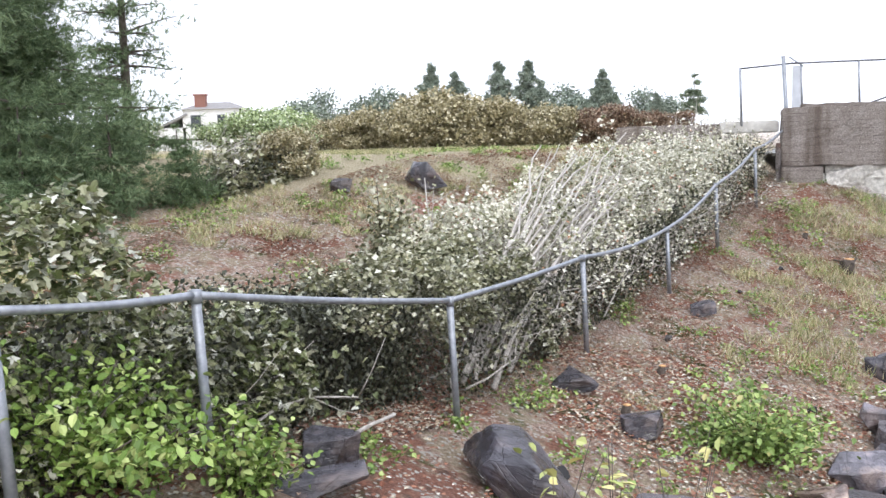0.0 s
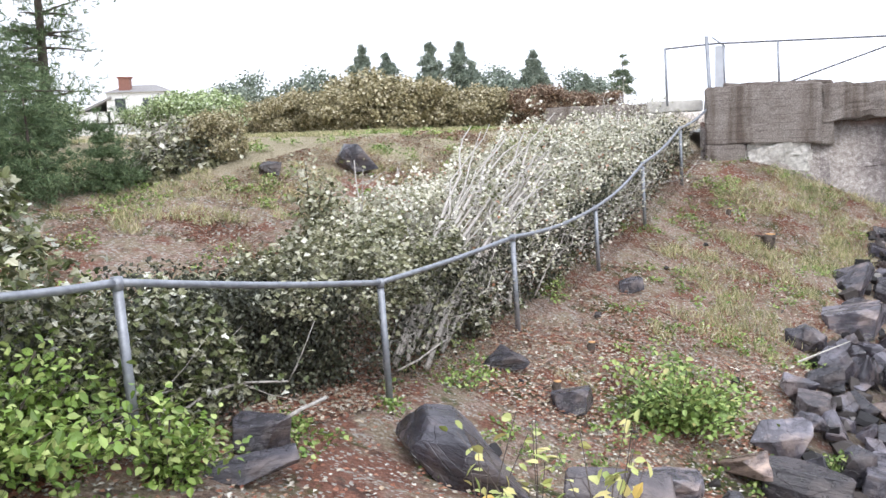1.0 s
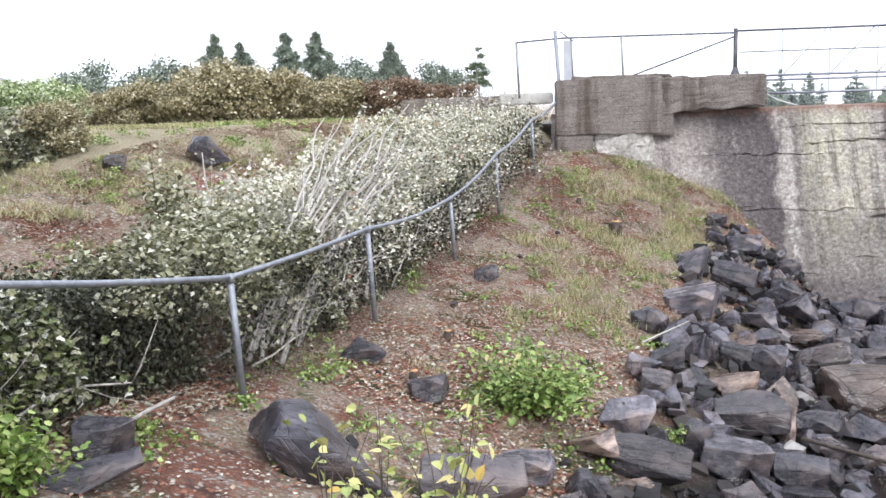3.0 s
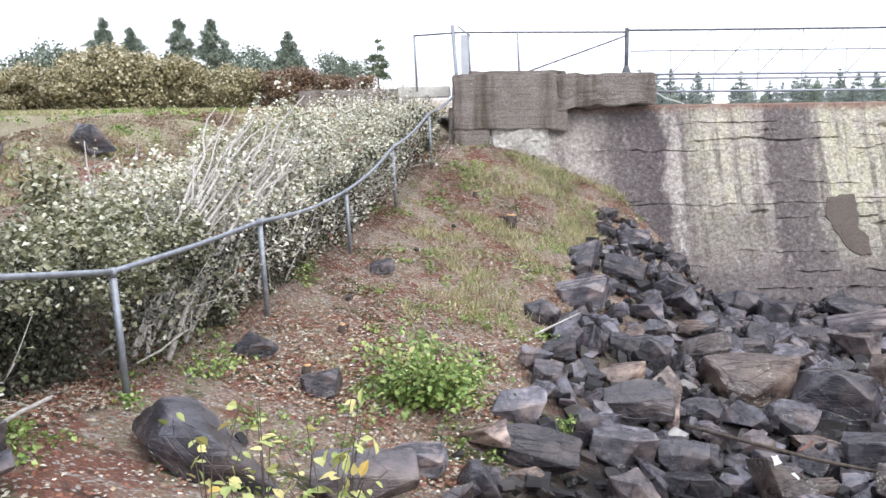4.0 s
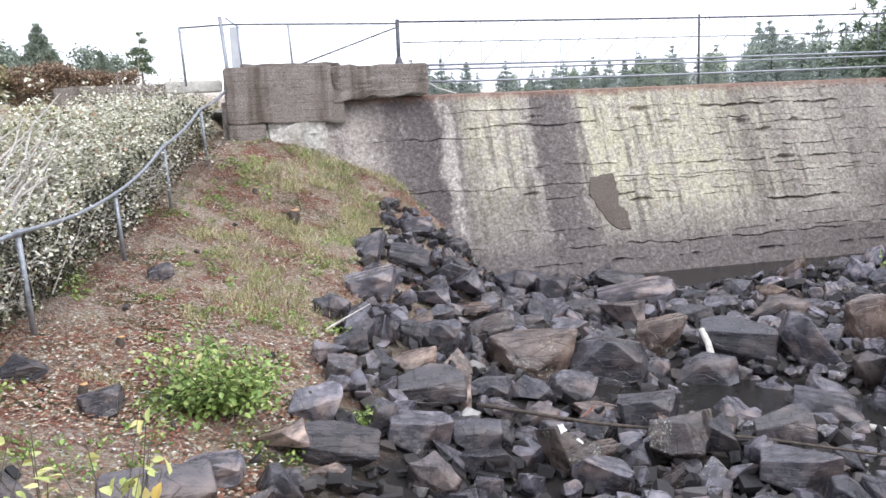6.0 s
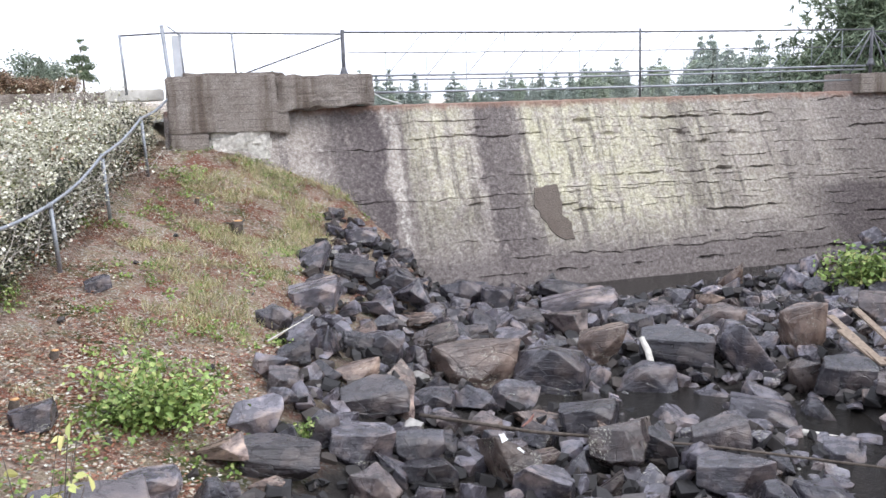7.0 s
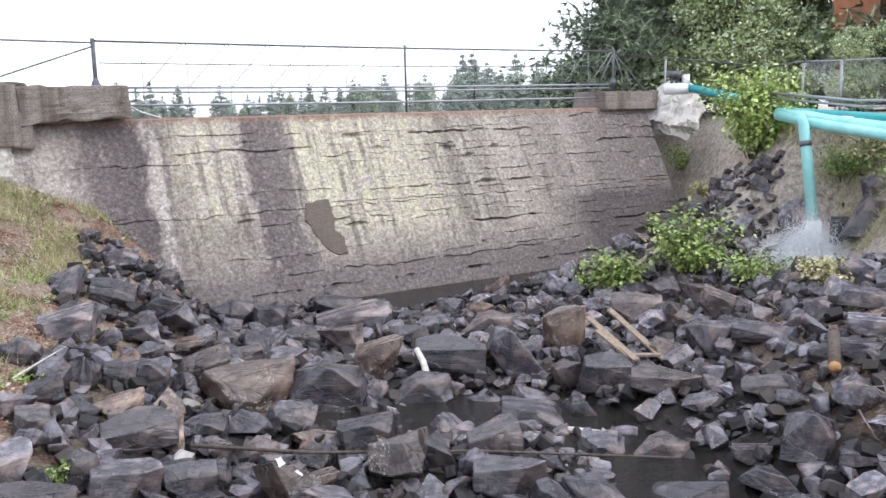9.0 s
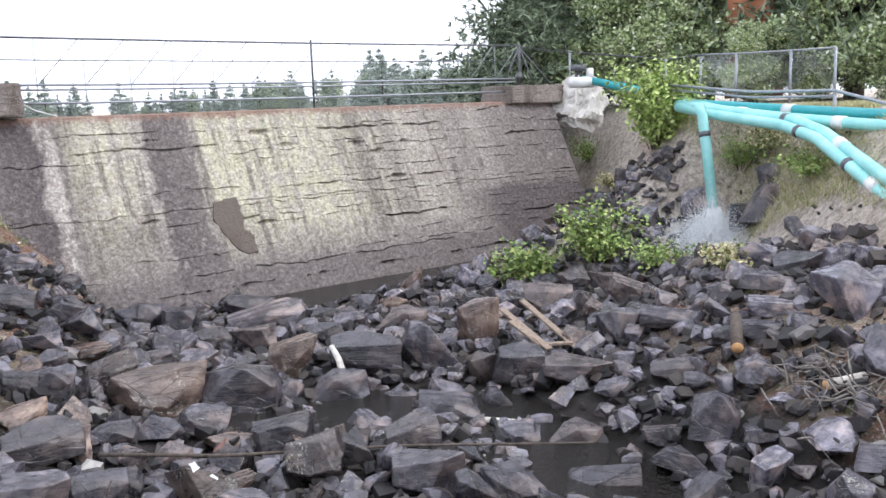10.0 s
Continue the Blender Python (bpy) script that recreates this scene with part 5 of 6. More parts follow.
def broadleaf(seed, tall, wide, count, size, material, blobs=14, low=0.28):
    rng = np.random.default_rng(seed)
    wood = Soup().tube([(0, 0, -0.3), (0.1, 0, tall * 0.35), (0.0, 0.1, tall * 0.8)], 0.02 * tall, 8, 0.3)
    pts = []
    for k in range(blobs):
        th, u = rng.uniform(0, 6.283), rng.uniform(low, 0.95)
        rr = wide * math.sqrt(max(0.05, 1 - (2 * u - 1.1) ** 2)) * rng.uniform(0.2, 0.8)
        c = np.array([rr * math.cos(th), rr * math.sin(th), u * tall])
        wood.tube([(0.05, 0, tall * min(0.6, u * 0.6)), tuple(c * np.array([0.6, 0.6, 0.9])), tuple(c)], 0.007 * tall, 5, 0.3)
        pts.append(clumps(rng, c, (wide * 0.36, wide * 0.36, tall * 0.12), count // blobs // 8, 8, size * 0.9))
    return wood.mesh("trunk", DARK_BARK), leaves("crown", np.concatenate(pts), size, material, 0.3, rng, 0.4)


MAPLE_A = broadleaf(21, 7.0, 3.0, 20000, 0.15, WOODLAND, 24, 0.15)
MAPLE_B = broadleaf(22, 5.0, 2.6, 16000, 0.14, WOODLAND, 22, 0.08)
BUSH_A = broadleaf(23, 2.2, 1.9, 12000, 0.13, BROWNED, 22, 0.06)
BUSH_C = broadleaf(25, 2.2, 1.9, 9000, 0.12, RUSSET, 22, 0.06)
BUSH_B = broadleaf(24, 1.8, 1.7, 10000, 0.11, WOODLAND, 20, 0.06)

OPEN_PINE = conifer_meshes(6, 8.0, 3.6, 8, 90, 0.4, SPRUCE, 0.5)
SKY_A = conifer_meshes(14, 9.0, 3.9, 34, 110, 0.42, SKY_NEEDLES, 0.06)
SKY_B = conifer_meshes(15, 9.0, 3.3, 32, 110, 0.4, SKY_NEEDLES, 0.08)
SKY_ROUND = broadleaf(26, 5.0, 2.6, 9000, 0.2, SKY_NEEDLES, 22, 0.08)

# woods behind the far abutment
for k, (m, x, y, z, sc) in enumerate(((SPRUCE_A, 33.5, 16.5, 4.6, 0.8), (MAPLE_A, 35, 14, 4.6, 1.2), (SPRUCE_A, 38, 13.5, 4.8, 1.25), (MAPLE_A, 36, 10.5, 4.8, 1.25), (MAPLE_B, 33, 11.5, 4.8, 1.0), (MAPLE_A, 40, 10.5, 5.0, 1.4), (MAPLE_B, 31.6, 6.9, 4.7, 0.52), (SPRUCE_A, 37, 4.5, 5.0, 1.2), (MAPLE_B, 33.5, 4.2, 4.9, 1.0), (MAPLE_A, 40, 2, 5.0, 1.3), (MAPLE_B, 35, 1.0, 4.9, 1.0), (SPRUCE_A, 43, 17, 4.8, 1.1), (MAPLE_A, 42, 12, 5, 1.3), (MAPLE_A, 44, 5, 5, 1.5))):
    kind = "spruce" if m is SPRUCE_A else "maple"
    tree(m, ("tall dark spruce in the wood beyond the dam", "leafy green maple in the wood beyond the dam")[kind == "maple"], x, y, z, k * 47, sc, "trees beyond the dam", name=kind + "_tree")

# skyline on the hill
for k, (x, y, sc, m) in enumerate(((-0.2, 52, 0.5, SKY_B), (1.2, 53, 0.46, SKY_A), (3.75, 52, 0.5, SKY_A), (5.4, 51.5, 0.5, SKY_A), (6.3, 53, 0.4, SKY_A), (9.6, 51, 0.44, SKY_B), (10.6, 52, 0.3, SKY_A), (12.6, 50.5, 0.3, SKY_A), (14.6, 50, 0.44, OPEN_PINE), (-2.0, 55, 0.36, SKY_A), (7.4, 56, 0.33, SKY_B))):
    tree(m, "dark conifer standing on the skyline behind the hill", x, y, 4.8, k * 61, sc * 1.18, "skyline conifers", name="spruce_tree")
for k, (x, y, sc) in enumerate(((-9, 62, 1.0), (-4, 60, 1.0), (9, 58, 0.95), (15, 60, 0.9), (-26, 60, 1.4))):
    tree(SKY_ROUND, "rounded green tree on the skyline", x, y, 4.2, k * 53, sc, "skyline trees", name="maple_tree")

# brown-green brush heap across the top of the slope
for k, (x, y, sc, m) in enumerate(((-5.2, 26.5, 0.5, BUSH_A), (-3.9, 27, 0.45, BUSH_A), (-2.8, 26.6, 0.5, BUSH_A), (-1.8, 27.2, 0.62, BUSH_A), (-0.8, 26.8, 0.6, BUSH_A), (-0.1, 27.6, 0.85, BUSH_A), (0.9, 27, 0.7, BUSH_A), (1.9, 27.4, 0.72, BUSH_A), (2.8, 27.2, 0.6, BUSH_A), (3.7, 27.8, 0.6, BUSH_A), (4.9, 27.5, 0.5, BUSH_C), (5.9, 28, 0.55, BUSH_C), (7.0, 28.4, 0.45, BUSH_C), (8.0, 29, 0.45, BUSH_C), (-4.6, 19.2, 0.42, BUSH_B), (-3.7, 20.4, 0.6, BUSH_B), (-3.6, 17.4, 0.5, BUSH_B), (-2.7, 16.3, 0.4, BUSH_A), (-6.9, 20, 0.5, BUSH_B), (33.5, 9.5, 0.9, BUSH_B), (33.8, 7.2, 0.8, BUSH_B), (33.5, 5.0, 0.8, BUSH_B), (33.4, 2.8, 0.8, BUSH_B), (32.5, 1.0, 1.3, BUSH_B), (33.5, 12.0, 0.9, BUSH_B), (33.5, -1.0, 1.3, BUSH_B))):
    tree(m, "grey-green bush at the edge of the trees" if m is BUSH_B else "heap of reddish dead brush on the slope" if m is BUSH_C else "heap of browning cut brush along the top of the slope", x, y, None, k * 71, sc, "bushes on the hill", "bush", "brush_bush")


def far_woods():
    rng = random.Random(77)
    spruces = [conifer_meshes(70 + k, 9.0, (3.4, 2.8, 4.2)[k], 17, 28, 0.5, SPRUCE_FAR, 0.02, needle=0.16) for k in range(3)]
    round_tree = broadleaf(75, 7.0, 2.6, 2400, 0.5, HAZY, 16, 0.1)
    for k in range(170):
        b = rng.uniform(22, 64)
        d = rng.uniform(130, 190) if b < 54 else rng.uniform(75, 120)
        x, y = d * math.sin(radians(b)), d * math.cos(radians(b))
        sc = rng.uniform(0.2, 0.5) * rng.uniform(0.75, 1.4) * (1.0 + 0.6 * sstep(44, 54, b)) * d / 130
        if rng.random() < 0.3:
            tree(round_tree, "rounded green tree on the far lake shore", x, y, 4.4, rng.uniform(0, 360), sc, "trees on the far shore", name="shore_tree")
        else:
            tree(spruces[k % 3], "dark conifer on the far lake shore", x, y, 4.4, rng.uniform(0, 360), sc, "trees on the far shore", name="spruce_tree")


far_woods()


# ---- pipes ----
def pipe(name, pts, r, material, label, couplings=(), clamps=()):
    t = thing(name, label, "pipe", "drainage pipes")
    tube_part("pipe_run", pts, r, material, t, 16)
    vs = [Vector(p) for p in pts]
    for kind, spots in (("coupling", couplings), ("clamp", clamps)):
        for i, u in spots:
            c, d = vs[i].lerp(vs[i + 1], u), (vs[i + 1] - vs[i]).normalized()
            tube_part(kind, [c - d * (0.14 if kind == "coupling" else 0.06), c + d * (0.14 if kind == "coupling" else 0.06)], r * 1.12, WHITE if kind == "coupling" else DARK_STEEL, t, 16)
    return t
pipe("pipe", [(26.31, 10.83, 5.59), (25.50, 8.74, 5.17), (23.05, 6.55, 4.76), (21.17, 3.53, 4.56), (19.89, 1.77, 4.46), (18.94, 1.01, 4.45)], 0.118, PIPE_DEEP, "long deep turquoise plastic pipe along the bank", ((1, 0.8), (2, 0.9)))
pipe("pipe", [(23.45, 6.96, 4.85), (22.10, 5.46, 4.59), (20.64, 3.66, 4.41), (19.19, 1.70, 4.27), (18.44, 0.98, 4.26)], 0.118, PIPE, "light turquoise plastic pipe along the bank", ((1, 0.3), (2, 0.55)))
pipe("pipe", [(22.78, 6.76, 4.76), (21.87, 5.94, 4.68), (20.17, 3.47, 4.37), (19.46, 2.81, 4.15), (17.40, 1.50, 3.45), (16.44, 0.81, 3.09)], 0.118, PIPE, "turquoise pipe bending down the bank", ((3, 0.3),), ((1, 0.9),))
pipe("pipe", [(22.49, 6.67, 4.69), (21.22, 5.24, 4.47), (20.12, 3.74, 4.28), (19.24, 2.93, 4.05), (17.20, 1.47, 3.15), (16.24, 0.79, 2.75)], 0.118, PIPE, "turquoise pipe bending down the bank", ((3, 0.85),), ((2, 0.5), (3, 0.5)))
outfall = pipe("outfall_pipe", [(21.28, 5.81, 4.72), (21.20, 5.72, 4.50), (21.08, 5.58, 3.78), (20.98, 5.38, 2.32)], 0.12, PIPE, "light turquoise pipe pouring water onto the rocks", (), ((1, 0.6),))
RAIL = ((23.32, 7.38, 5.28), (21.46, 4.68, 5.00), (20.57, 2.80, 4.97), (18.91, 1.38, 4.60))
NEAR_POSTS = (((20.57, 2.80, 5.00), (20.58, 2.79, 4.13)), (tuple(dam(18.5, 0.1, 6.6)), tuple(dam(18.5, 0.1, 5.2))), ((23.35, 7.27, 5.92), (23.36, 7.24, 5.27)))
CHAIN = ((26.49, 7.23, 6.12), (25.76, 6.05, 6.06), (25.55, 4.59, 6.05), (25.23, 3.45, 6.05))
PUMP = Vector((25.79, 10.76, 5.48))
WHITE_LOG = ((11.63, 9.28, 1.00), (11.35, 8.83, 0.65))
PLANKS = (((14.68, 7.14, 1.17), (13.86, 5.82, 0.73)), ((14.06, 7.26, 1.15), (13.30, 6.09, 0.83)), ((13.68, 6.90, 1.06), (13.35, 6.21, 0.84)), ((13.40, 6.34, 0.81), (13.56, 5.76, 0.86)))
BRANCH = ((6.86, 9.09, 0.89), (7.76, 7.87, 0.72), (9.12, 6.26, 0.70), (10.52, 4.14, 0.57))
YELLOW_LOG = ((11.03, 6.03, 0.44), (11.29, 5.65, 0.39))
CUT_LOG = ((13.35, 3.05, 1.75), (12.5, 2.82, 1.52))
CUT_LOG_2 = ((11.71, 1.14, 1.56), (11.36, 1.52, 1.51))
ROOTS = Vector((11.5, 1.15, 1.25))
STICK = ((-0.75, 6.66, 2.79), (-0.58, 6.88, 2.82), (-0.39, 7.09, 2.84))
STUMP = Vector((7.58, 16.11, 2.61))
STUMPS = ((2.00, 9.37, 2.23), (2.72, 10.67, 2.39), (7.26, 17.28, 3.00))
CAN = ((12.05, 17.75, 2.22), (12.3, 17.6, 2.06))
STICK_2 = ((5.55, 10.83, 1.82), (6.64, 11.50, 1.88))


def bank_fixtures():
    t = thing("pipe_handrail", "bent galvanised pipe handrail above the drainage pipes", "railing")
    tube_part("rail", RAIL, 0.035, STEEL, t, 8)
    tube_part("rail", [Vector(p) - Vector((0, 0, 0.12)) for p in RAIL[:3]], 0.028, STEEL, t, 8)
    for top, foot in NEAR_POSTS:
        f = Vector(foot)
        tube_part("post", [(f.x, f.y, 5.2 if f.z > 5.19 and f.x > 25 else height(f.x, f.y) - 0.1), top], 0.05 if f.x < 18 else 0.035, STEEL, t, 10)
    tube_part("cable", [dam(16.2, 0, 6.75), NEAR_POSTS[1][0], NEAR_POSTS[2][0], CHAIN[0]], 0.02, DARK_STEEL, t, 6)
    c = thing("far_chain_fence", "grey chain-link fence below the trees", "fence")
    for k in range(len(CHAIN)):
        p = Vector(CHAIN[k])
        tube_part("post", [p - Vector((0, 0, 1.5)), p], 0.04, STEEL, c, 10)
    tube_part("top_rail", CHAIN, 0.025, STEEL, c, 8)
    for k in range(len(CHAIN) - 1):
        p, q = Vector(CHAIN[k]), Vector(CHAIN[k + 1])
        wires, n = Soup(), int((q - p).length / 0.075)
        for i in range(n):
            for way in (1, -1):
                u0, u1 = i / n, min(1, max(0, i / n + way * 1.1 / (q - p).length))
                if abs(u1 - u0) > 0.01:
                    wires.tube([p.lerp(q, u0), p.lerp(q, u1) - Vector((0, 0, abs(u1 - u0) * (q - p).length))], 0.004, 3)
        part("wire_mesh", wires.mesh("wire_mesh", STEEL, False), c)
    v = thing("valve", "white pipe fitting with dark valves on the abutment", "valve", at=PUMP)
    part("body", Soup().tube([(-0.3, 0.1, 0), (0.5, -0.35, 0)], 0.17, 14).mesh("body", WHITE), v)
    part("elbow", Soup().tube([(0.35, -0.25, 0.05), (0.35, -0.25, 0.42)], 0.12, 12).mesh("elbow", WHITE), v)
    for dx in (-0.1, 0.25):
        part("handle", Soup().tube([(dx, 0, 0.15), (dx, 0, 0.34)], 0.05, 8).tube([(dx, 0, 0.34), (dx, 0, 0.52)], 0.17, 12).mesh("handle", DARK_STEEL), v)


bank_fixtures()


def white_water():
    """The jet where the pipe empties, and its spray."""
    rng = np.random.default_rng(9)
    t = thing("falling_water", "white water splashing from the outfall pipe", "water", at=SPOUT)
    jet = Soup().tube([(0, 0, 0.15), (-0.02, -0.02, -0.15), (-0.05, -0.03, -0.45), (-0.1, -0.05, -0.85)], 0.15, 12, 1.8)
    me = jet.mesh("jet", FOAM)
    for v in me.vertices:
        v.co += noise.noise_vector(v.co * 7) * 0.05
    part("jet", me, t)
    n = 120000
    r = np.abs(rng.normal(size=n)) * 0.62
    th = rng.uniform(0, 6.283, n)
    p = np.stack([r * np.cos(th) * 1.1 - 0.1, r * np.sin(th) * 1.1, -0.8 + np.abs(rng.normal(size=n)) * 0.45 * np.exp(-r * 0.6)], 1)
    part("spray", leaves("spray", p, 0.02, FOAM, 0.0, rng, 0.5), t, "fine white spray")
    lip = Soup()
    for k in range(3):
        run = [Vector((-0.1 - 0.3 * i, -0.1 * k + 0.1 * math.sin(i + k), -0.8 - 0.08 * i)) for i in range(7)]
        lip.tube(run, 0.1, 8, 0.3)
    me = lip.mesh("runoff", FOAM)
    for v in me.vertices:
        v.co += noise.noise_vector(v.co * 5) * 0.06
        v.co.z = -0.75 + (v.co.z + 0.75) * 0.6
    part("runoff", me, t)


white_water()


def debris():
    def log(name, label, pts, r, material, taper=0.8, cut=False, category="log"):
        t = thing(name, label, category)
        tube_part("wood", pts, r, material, t, 10, taper=taper)
        if cut:
            a, b = Vector(pts[-1]), Vector(pts[-2])
            d = (a - b).normalized()
            tube_part("cut_end", [a, a + d * 0.012], r * taper * 0.98, CUT, t, 12, "fresh orange saw cut")
        return t

    a, b = (Vector(p) for p in WHITE_LOG)
    log("driftwood", "bleached white driftwood stuck between boulders", [a, a.lerp(b, 0.5) + Vector((0.03, 0, 0.02)), b], 0.05, BLEACHED, 1.2)
    for p, q in PLANKS:
        p, q = Vector(p), Vector(q)
        d = q - p
        t = thing("plank", "weathered broken brown plank on the rocks", "plank", "loose planks")
        m = Matrix.Translation((p + q) / 2) @ d.to_track_quat("X", "Z").to_matrix().to_4x4()
        part("board", Soup().box(Matrix.Translation((0, 0, 0.12)) @ m, d.length * 1.15, 0.12, 0.035).mesh("board", WOOD, False), t)
    log("fallen_branch", "long thin bare branch lying across the rocks", [Vector(p) + Vector((0, 0, 0.05 * (k % 2))) for k, p in enumerate(BRANCH)], 0.028, DARK_BARK, 0.5, category="branch")
    log("split_log", "pale split log at the water's edge", YELLOW_LOG, 0.05, BLEACHED)
    log("sawn_log", "short log with a fresh orange saw cut", CUT_LOG, 0.085, DARK_BARK, 1.0, True)
    log("sawn_log", "grey sawn branch with a fresh orange cut", CUT_LOG_2, 0.07, BARK, 0.9, True)
    log("cut_stick", "pale barked cut stick lying against the brush", STICK, 0.02, BARK, 0.75)
    log("stick", "thin pale stick lying on the stones", STICK_2, 0.014, BLEACHED, 0.5, category="branch")
    rng = random.Random(6)
    r = thing("root_tangle", "tangle of grey exposed roots and dead twigs", "roots", at=ROOTS)
    for k in range(70):
        p = Vector((rng.gauss(0, 0.4), rng.gauss(0, 0.4), rng.uniform(0.05, 0.4)))
        d = Vector((rng.gauss(0, 1), rng.gauss(0, 1), rng.gauss(0.1, 0.4))).normalized()
        wood = Soup().tube([p, p + d * 0.16 + Vector((0, 0, rng.uniform(-0.04, 0.1))), p + d * 0.32 + Vector((rng.gauss(0, 0.05), rng.gauss(0, 0.05), 0.03)), p + d * 0.5 + Vector((rng.gauss(0, 0.08), 0, -0.08))], rng.uniform(0.005, 0.02), 5, 0.4)
        part("root", wood.mesh("root", ROOT), r)
    for k, (p, size) in enumerate([(STUMP, 0.13)] + [(Vector(q), 0.06) for q in STUMPS]):
        p = Vector((p.x, p.y, height(p.x, p.y) + 0.01))
        t = thing("stump", "small sawn stump on the bank", "stump", "sawn stumps", p)
        part("wood", Soup().tube([(0, 0, -0.1), (0.02, 0, size * 1.0), (0.03, 0.0, size * 1.7)], size, 10, 0.75).mesh("wood", DARK_BARK), t)
        part("cut_end", Soup().tube([(0.03, 0, size * 1.7), (0.03, 0, size * 1.7 + 0.012)], size * 0.74, 10).mesh("cut_end", CUT), t, "fresh orange saw cut")
        if not k:
            for j in range(5):
                part("shoot", Soup().tube([(0, 0, 0), (rng.gauss(0, 0.12), rng.gauss(0, 0.12), 0.15), (rng.gauss(0, 0.2), rng.gauss(0, 0.2), 0.2)], 0.03, 6, 0.6).mesh("shoot", DARK_BARK), t)
    for k, (x, y, z, size) in enumerate(((6.86, 7.42, 1.06, 0.05), (6.95, 7.2, 0.95, 0.04), (10.3, 8.5, 0.55, 0.035), (8.5, 9.1, 0.78, 0.04), (7.35, 7.5, 1.12, 0.08))):
        bm = bmesh.new()
        bmesh.ops.create_grid(bm, x_segments=5, y_segments=5, size=size)
        for v in bm.verts:
            v.co += noise.noise_vector(v.co * 9 + Vector((k * 5, 0, 0))) * size * 0.7
        ext = bmesh.ops.extrude_face_region(bm, geom=bm.faces[:])
        bmesh.ops.translate(bm, vec=(0, 0, 0.006), verts=[v for v in ext["geom"] if isinstance(v, bmesh.types.BMVert)])
        ob = new("paper_scrap", bm_mesh("paper_scrap", bm, WHITE if k < 4 else RED_BRICK))
        ob.matrix_world = pose(x, y, z, 35, 10 * k, 40 * k)
        tagged(ob, "crumpled white scrap caught between the rocks" if k < 4 else "reddish broken flat stone chip on a boulder", "litter", "scraps on the rocks")
    c = thing("plastic_sheet", "crumpled blue-grey plastic piece on the rubble", "litter")
    a, b = (Vector(p) for p in CAN)
    tube_part("sheet", [a, a.lerp(b, 0.5) + Vector((0, 0, 0.05)), b], 0.1, plain_material("blue_plastic", (0.13, 0.17, 0.24), (0.35, 0.4, 0.46), 7, 0.35), c, 7, taper=0.6)


debris()


# ---- buildings in the distance ----
def house():
    t = thing("house", "white two-storey house with grey roof and brick chimney", "house", at=(-17.0, 69.5, 4.6))
    part("wall", Soup().box(Matrix.Translation((0, 0, 2.0)), 4.2, 5.0, 4.0).mesh("wall", SIDING, False), t)
    part("wall", Soup().box(Matrix.Translation((-3.2, 0, 1.3)), 2.6, 5.0, 2.6).mesh("wall", SIDING, False), t, "lower white side wing")
    bm = bmesh.new()
    vs = [bm.verts.new(p) for p in ((-2.3, -2.7, 3.95), (2.3, -2.7, 3.95), (2.3, 2.7, 3.95), (-2.3, 2.7, 3.95), (-1.0, 0, 4.6), (1.0, 0, 4.6))]
    for f in ((0, 1, 5, 4), (2, 3, 4, 5), (1, 2, 5), (3, 0, 4), (3, 2, 1, 0)):
        bm.faces.new([vs[k] for k in f])
    part("roof", bm_mesh("roof", bm, SHINGLE), t)
    part("wing_roof", Soup().box(Matrix.Translation((-3.1, 0, 3.0)) @ pose(0, 0, 0, 0, -24, 0), 3.0, 5.3, 0.16).mesh("wing_roof", SHINGLE, False), t)
    part("chimney", Soup().box(Matrix.Translation((-0.9, -1.6, 4.4)), 0.8, 0.7, 1.3).box(Matrix.Translation((-0.9, -1.6, 5.07)), 1.0, 0.8, 0.12).mesh("chimney", RED_BRICK, False), t)
    for x in (-1.1, 0.9):
        w = part("window", Soup().box(Matrix.Translation((x, -2.52, 3.0)), 0.9, 0.06, 1.2).mesh("window", SIDING, False), t)
        part("pane", Soup().box(Matrix.Translation((x, -2.56, 3.0)), 0.74, 0.03, 1.04).mesh("pane", GLASS, False), w)
    roof = thing("far_house", "low grey roof of a house behind the brush", "house", at=(-1.8, 62.0, 4.6))
    part("wall", Soup().box(Matrix.Translation((0, 0, 1.2)), 7.4, 4, 2.4).mesh("wall", SIDING, False), roof)
    bm = bmesh.new()
    vs = [bm.verts.new(p) for p in ((-4, -2.3, 2.35), (4, -2.3, 2.35), (4, 2.3, 2.35), (-4, 2.3, 2.35), (-3.4, 0, 3.5), (3.4, 0, 3.5))]
    for f in ((0, 1, 5, 4), (2, 3, 4, 5), (1, 2, 5), (3, 0, 4), (3, 2, 1, 0)):
        bm.faces.new([vs[k] for k in f])
    part("roof", bm_mesh("roof", bm, SHINGLE), roof)
    b = thing("orange_building", "rust-orange clad building behind the trees", "building", at=(37.1, 8.0, 4.8))
    part("wall", Soup().box(Matrix.Translation((0, 0, 2.6)), 3, 1.6, 5.2).mesh("wall", ORANGE, False), b)
    part("roof", Soup().box(Matrix.Translation((0, 0, 5.28)), 3.2, 1.8, 0.16).mesh("roof", SHINGLE, False), b)


house()


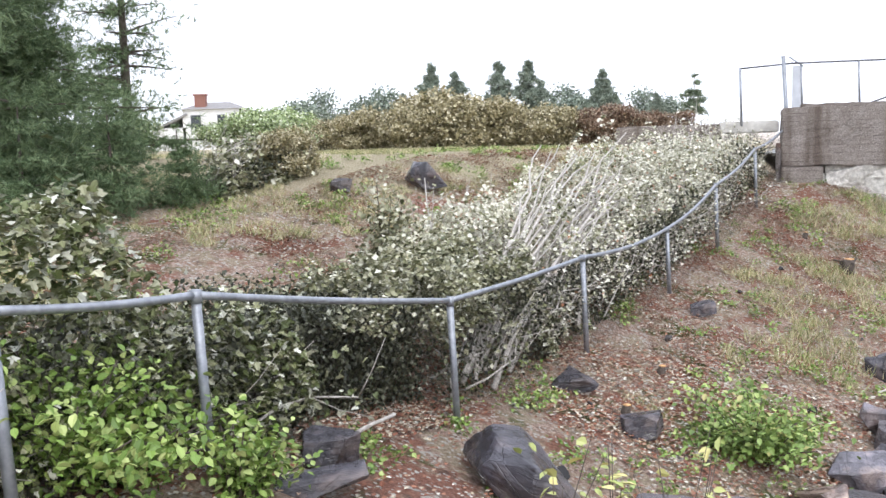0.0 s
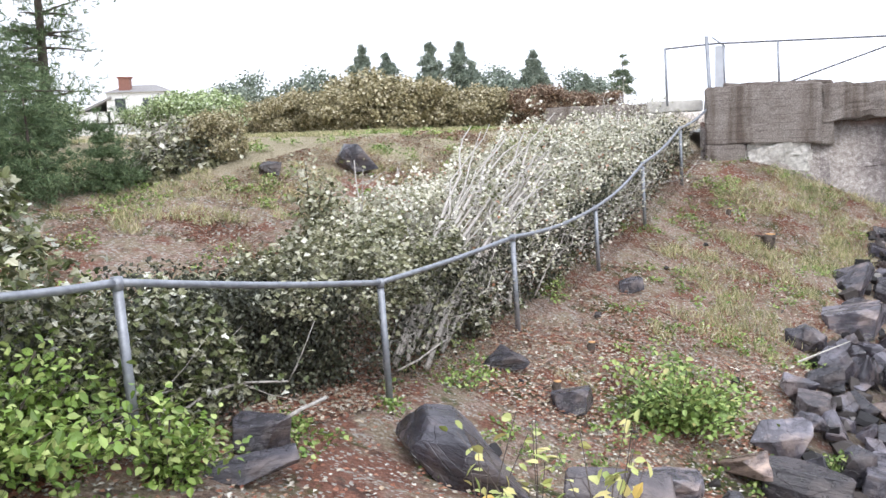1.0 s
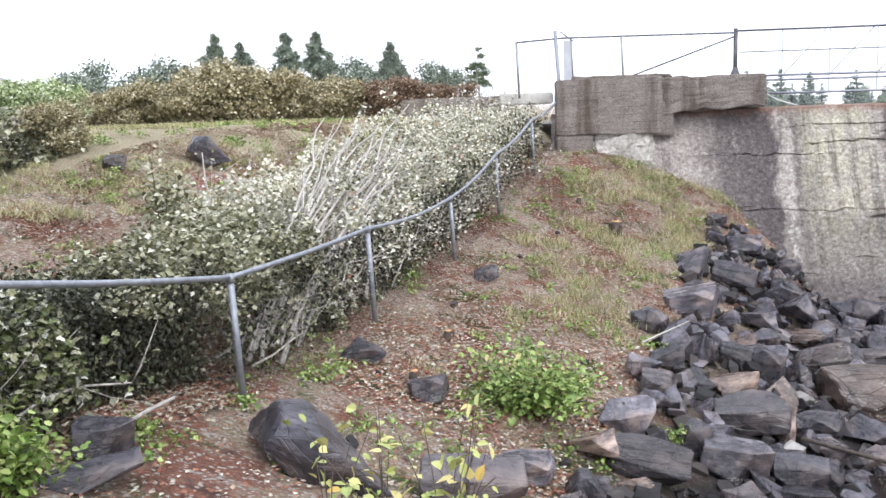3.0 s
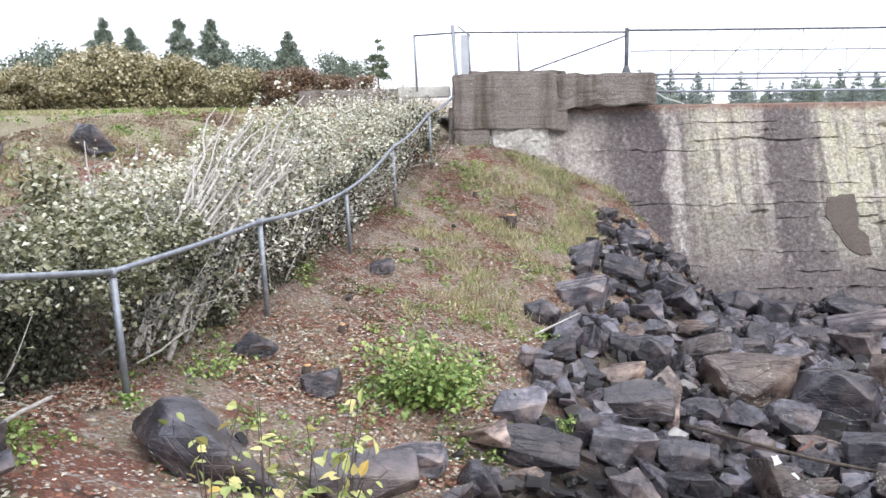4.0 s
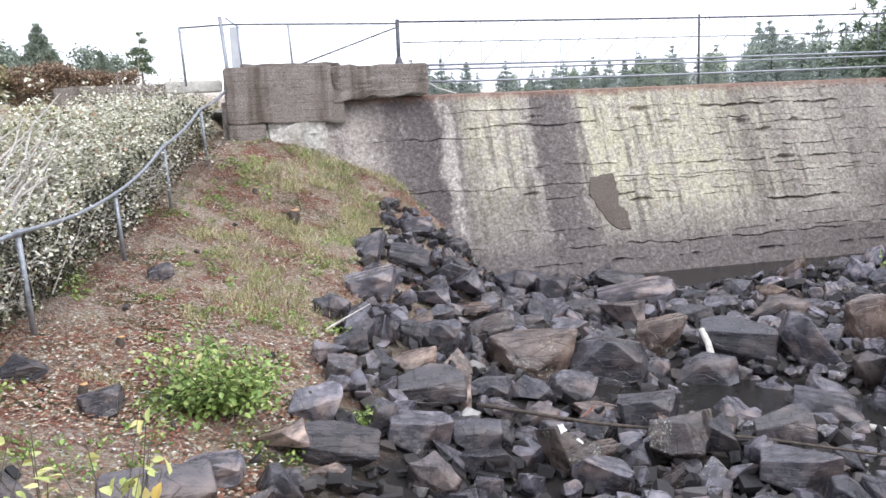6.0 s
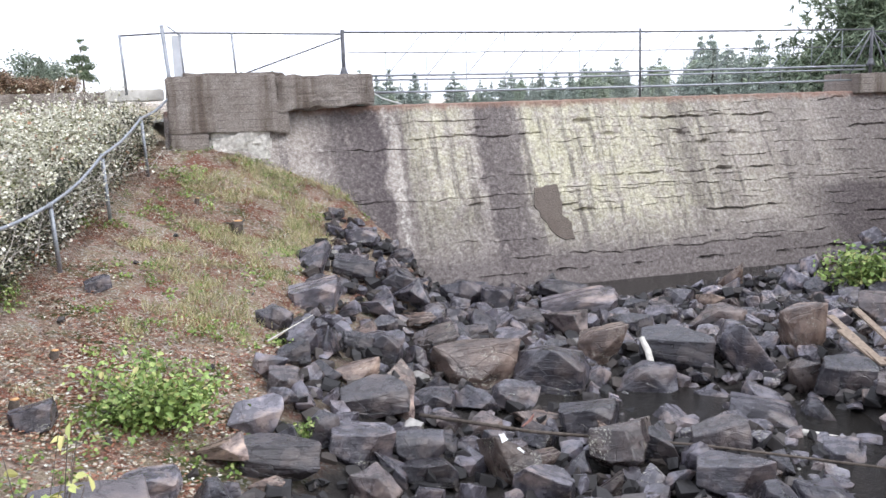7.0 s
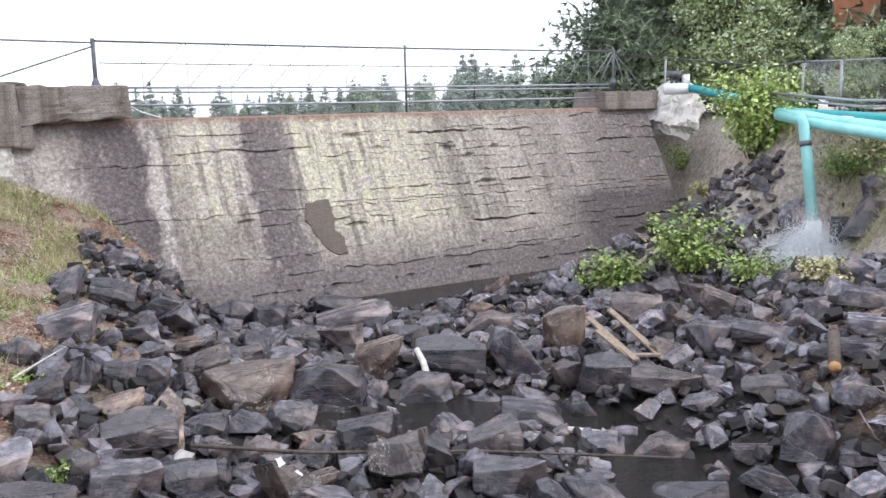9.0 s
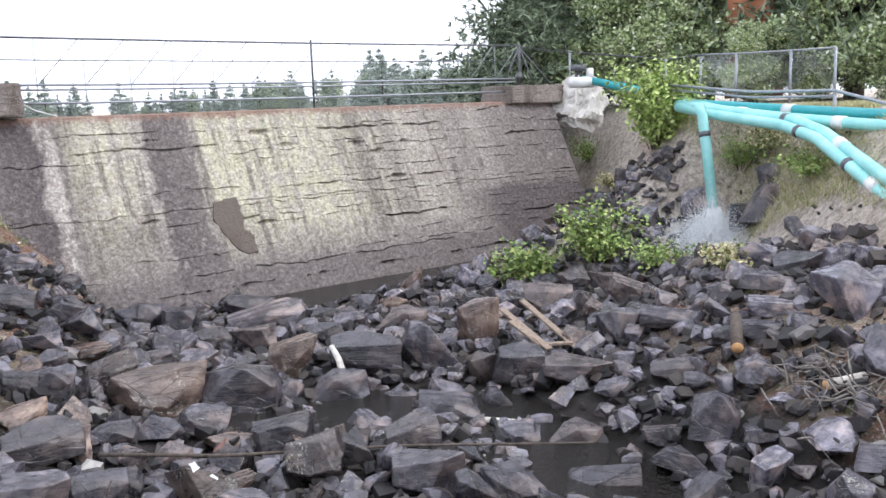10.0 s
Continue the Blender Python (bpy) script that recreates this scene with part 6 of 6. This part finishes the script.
# ---- grass and fallen leaves ----
def ground_cover():
    rng = np.random.default_rng(15)
    tufts, litter = [], []
    while len(tufts) < 13000:
        x, y = rng.uniform(-9, 27), rng.uniform(2, 30)
        a, q, r, o, s = frame_of(x, y)
        g = noise.noise(Vector((x * 0.45, y * 0.45, 2))) + 0.9 * noise.noise(Vector((x * 1.9, y * 1.9, 4)))
        bank = -4.6 < q < -0.5 and o > 0.6 and r < -2 and (g > 0.66 or (q < -1.8 and a > 5.0 and g > 0.45))
        hill = q > 3 and g > 0.2 and y < 27
        far = r > 1.0 and o > 1 and g > -0.2 and x < 26
        if (bank or hill or far) and not in_rubble(x, y):
            tufts.append((x, y, height(x, y) + 0.01))
    while len(tufts) < 18000:
        x, y = rng.uniform(14, 26), rng.uniform(-2, 10)
        a, q, r, o, s = frame_of(x, y)
        if r > 0.9 and o > 1.5 and height(x, y) > 2.6 and noise.noise(Vector((x * 0.7, y * 0.7, 2))) > -0.15:
            tufts.append((x, y, height(x, y) + 0.01))
    while len(tufts) < 19100:
        s, o = rng.uniform(-4.2, -0.5), rng.uniform(0.8, 6.5)
        x, y = (A0 + U * s + N * o).xy
        if noise.noise(Vector((x * 0.8, y * 0.8, 7))) > -0.05 - 0.12 * (s + 2) and not in_rubble(x, y):
            tufts.append((x, y, height(x, y) + 0.01))
    t = np.repeat(np.array(tufts), 7, 0) + rng.normal(size=(len(tufts) * 7, 3)) * np.array([0.05, 0.05, 0.0])
    n = len(t)
    d = rng.normal(size=(n, 3)) * np.array([0.5, 0.5, 0]) + np.array([0, 0, 1.0])
    ln = rng.uniform(0.05, 0.2, (n, 1)) * np.where(t[:, 2:3] > 3.9, 0.6, 1.0)
    side = np.cross(d, rng.normal(size=(n, 3)))
    side /= np.linalg.norm(side, axis=1)[:, None]
    v = np.stack([t - side * 0.006, t + side * 0.006, t + d * ln], 1).reshape(-1, 3)
    tagged(new("grass", mesh_of("grass", v.tolist(), np.arange(len(v)).reshape(-1, 3).tolist(), GRASS)), "thin yellow-green grass on the bank", "grass", kind="stuff")
    weeds = []
    while len(weeds) < 900:
        x, y = rng.uniform(-6, 14), rng.uniform(3, 22)
        a, q, r, o, s = frame_of(x, y)
        if -4.8 < q < 7 and o > 0.5 and r < -1.5 and not in_rubble(x, y) and noise.noise(Vector((x * 0.9, y * 0.9, 12))) > 0.08:
            weeds.append((x, y, height(x, y) + 0.05))
    spots = np.repeat(np.array(weeds), 26, 0) + rng.normal(size=(900 * 26, 3)) * np.array([0.07, 0.07, 0.035])
    tagged(new("weeds", leaves("weeds", spots, 0.05, FRESH, 0.4, rng, 0.4)), "small green weeds scattered over the bank", "weeds", kind="stuff")
    while len(litter) < 95000:
        x, y = rng.uniform(-6, 14), rng.uniform(3, 24)
        a, q, r, o, s = frame_of(x, y)
        if -5 < q < 6 and o > 0.5 and r < -2 and not in_rubble(x, y) and not (a < 0.3 and q < 0 and rng.random() < 0.8) and rng.random() < 0.4 + 1.1 * noise.noise(Vector((x * 0.8, y * 0.8, 6))):
            litter.append((x, y, height(x, y) + 0.035))
    tagged(new("leaf_litter", leaves("leaf_litter", litter, 0.046, LITTER, 0.85, rng, 0.4)), "fallen pale and reddish leaves and wood chips", "leaf litter", kind="stuff")


ground_cover()
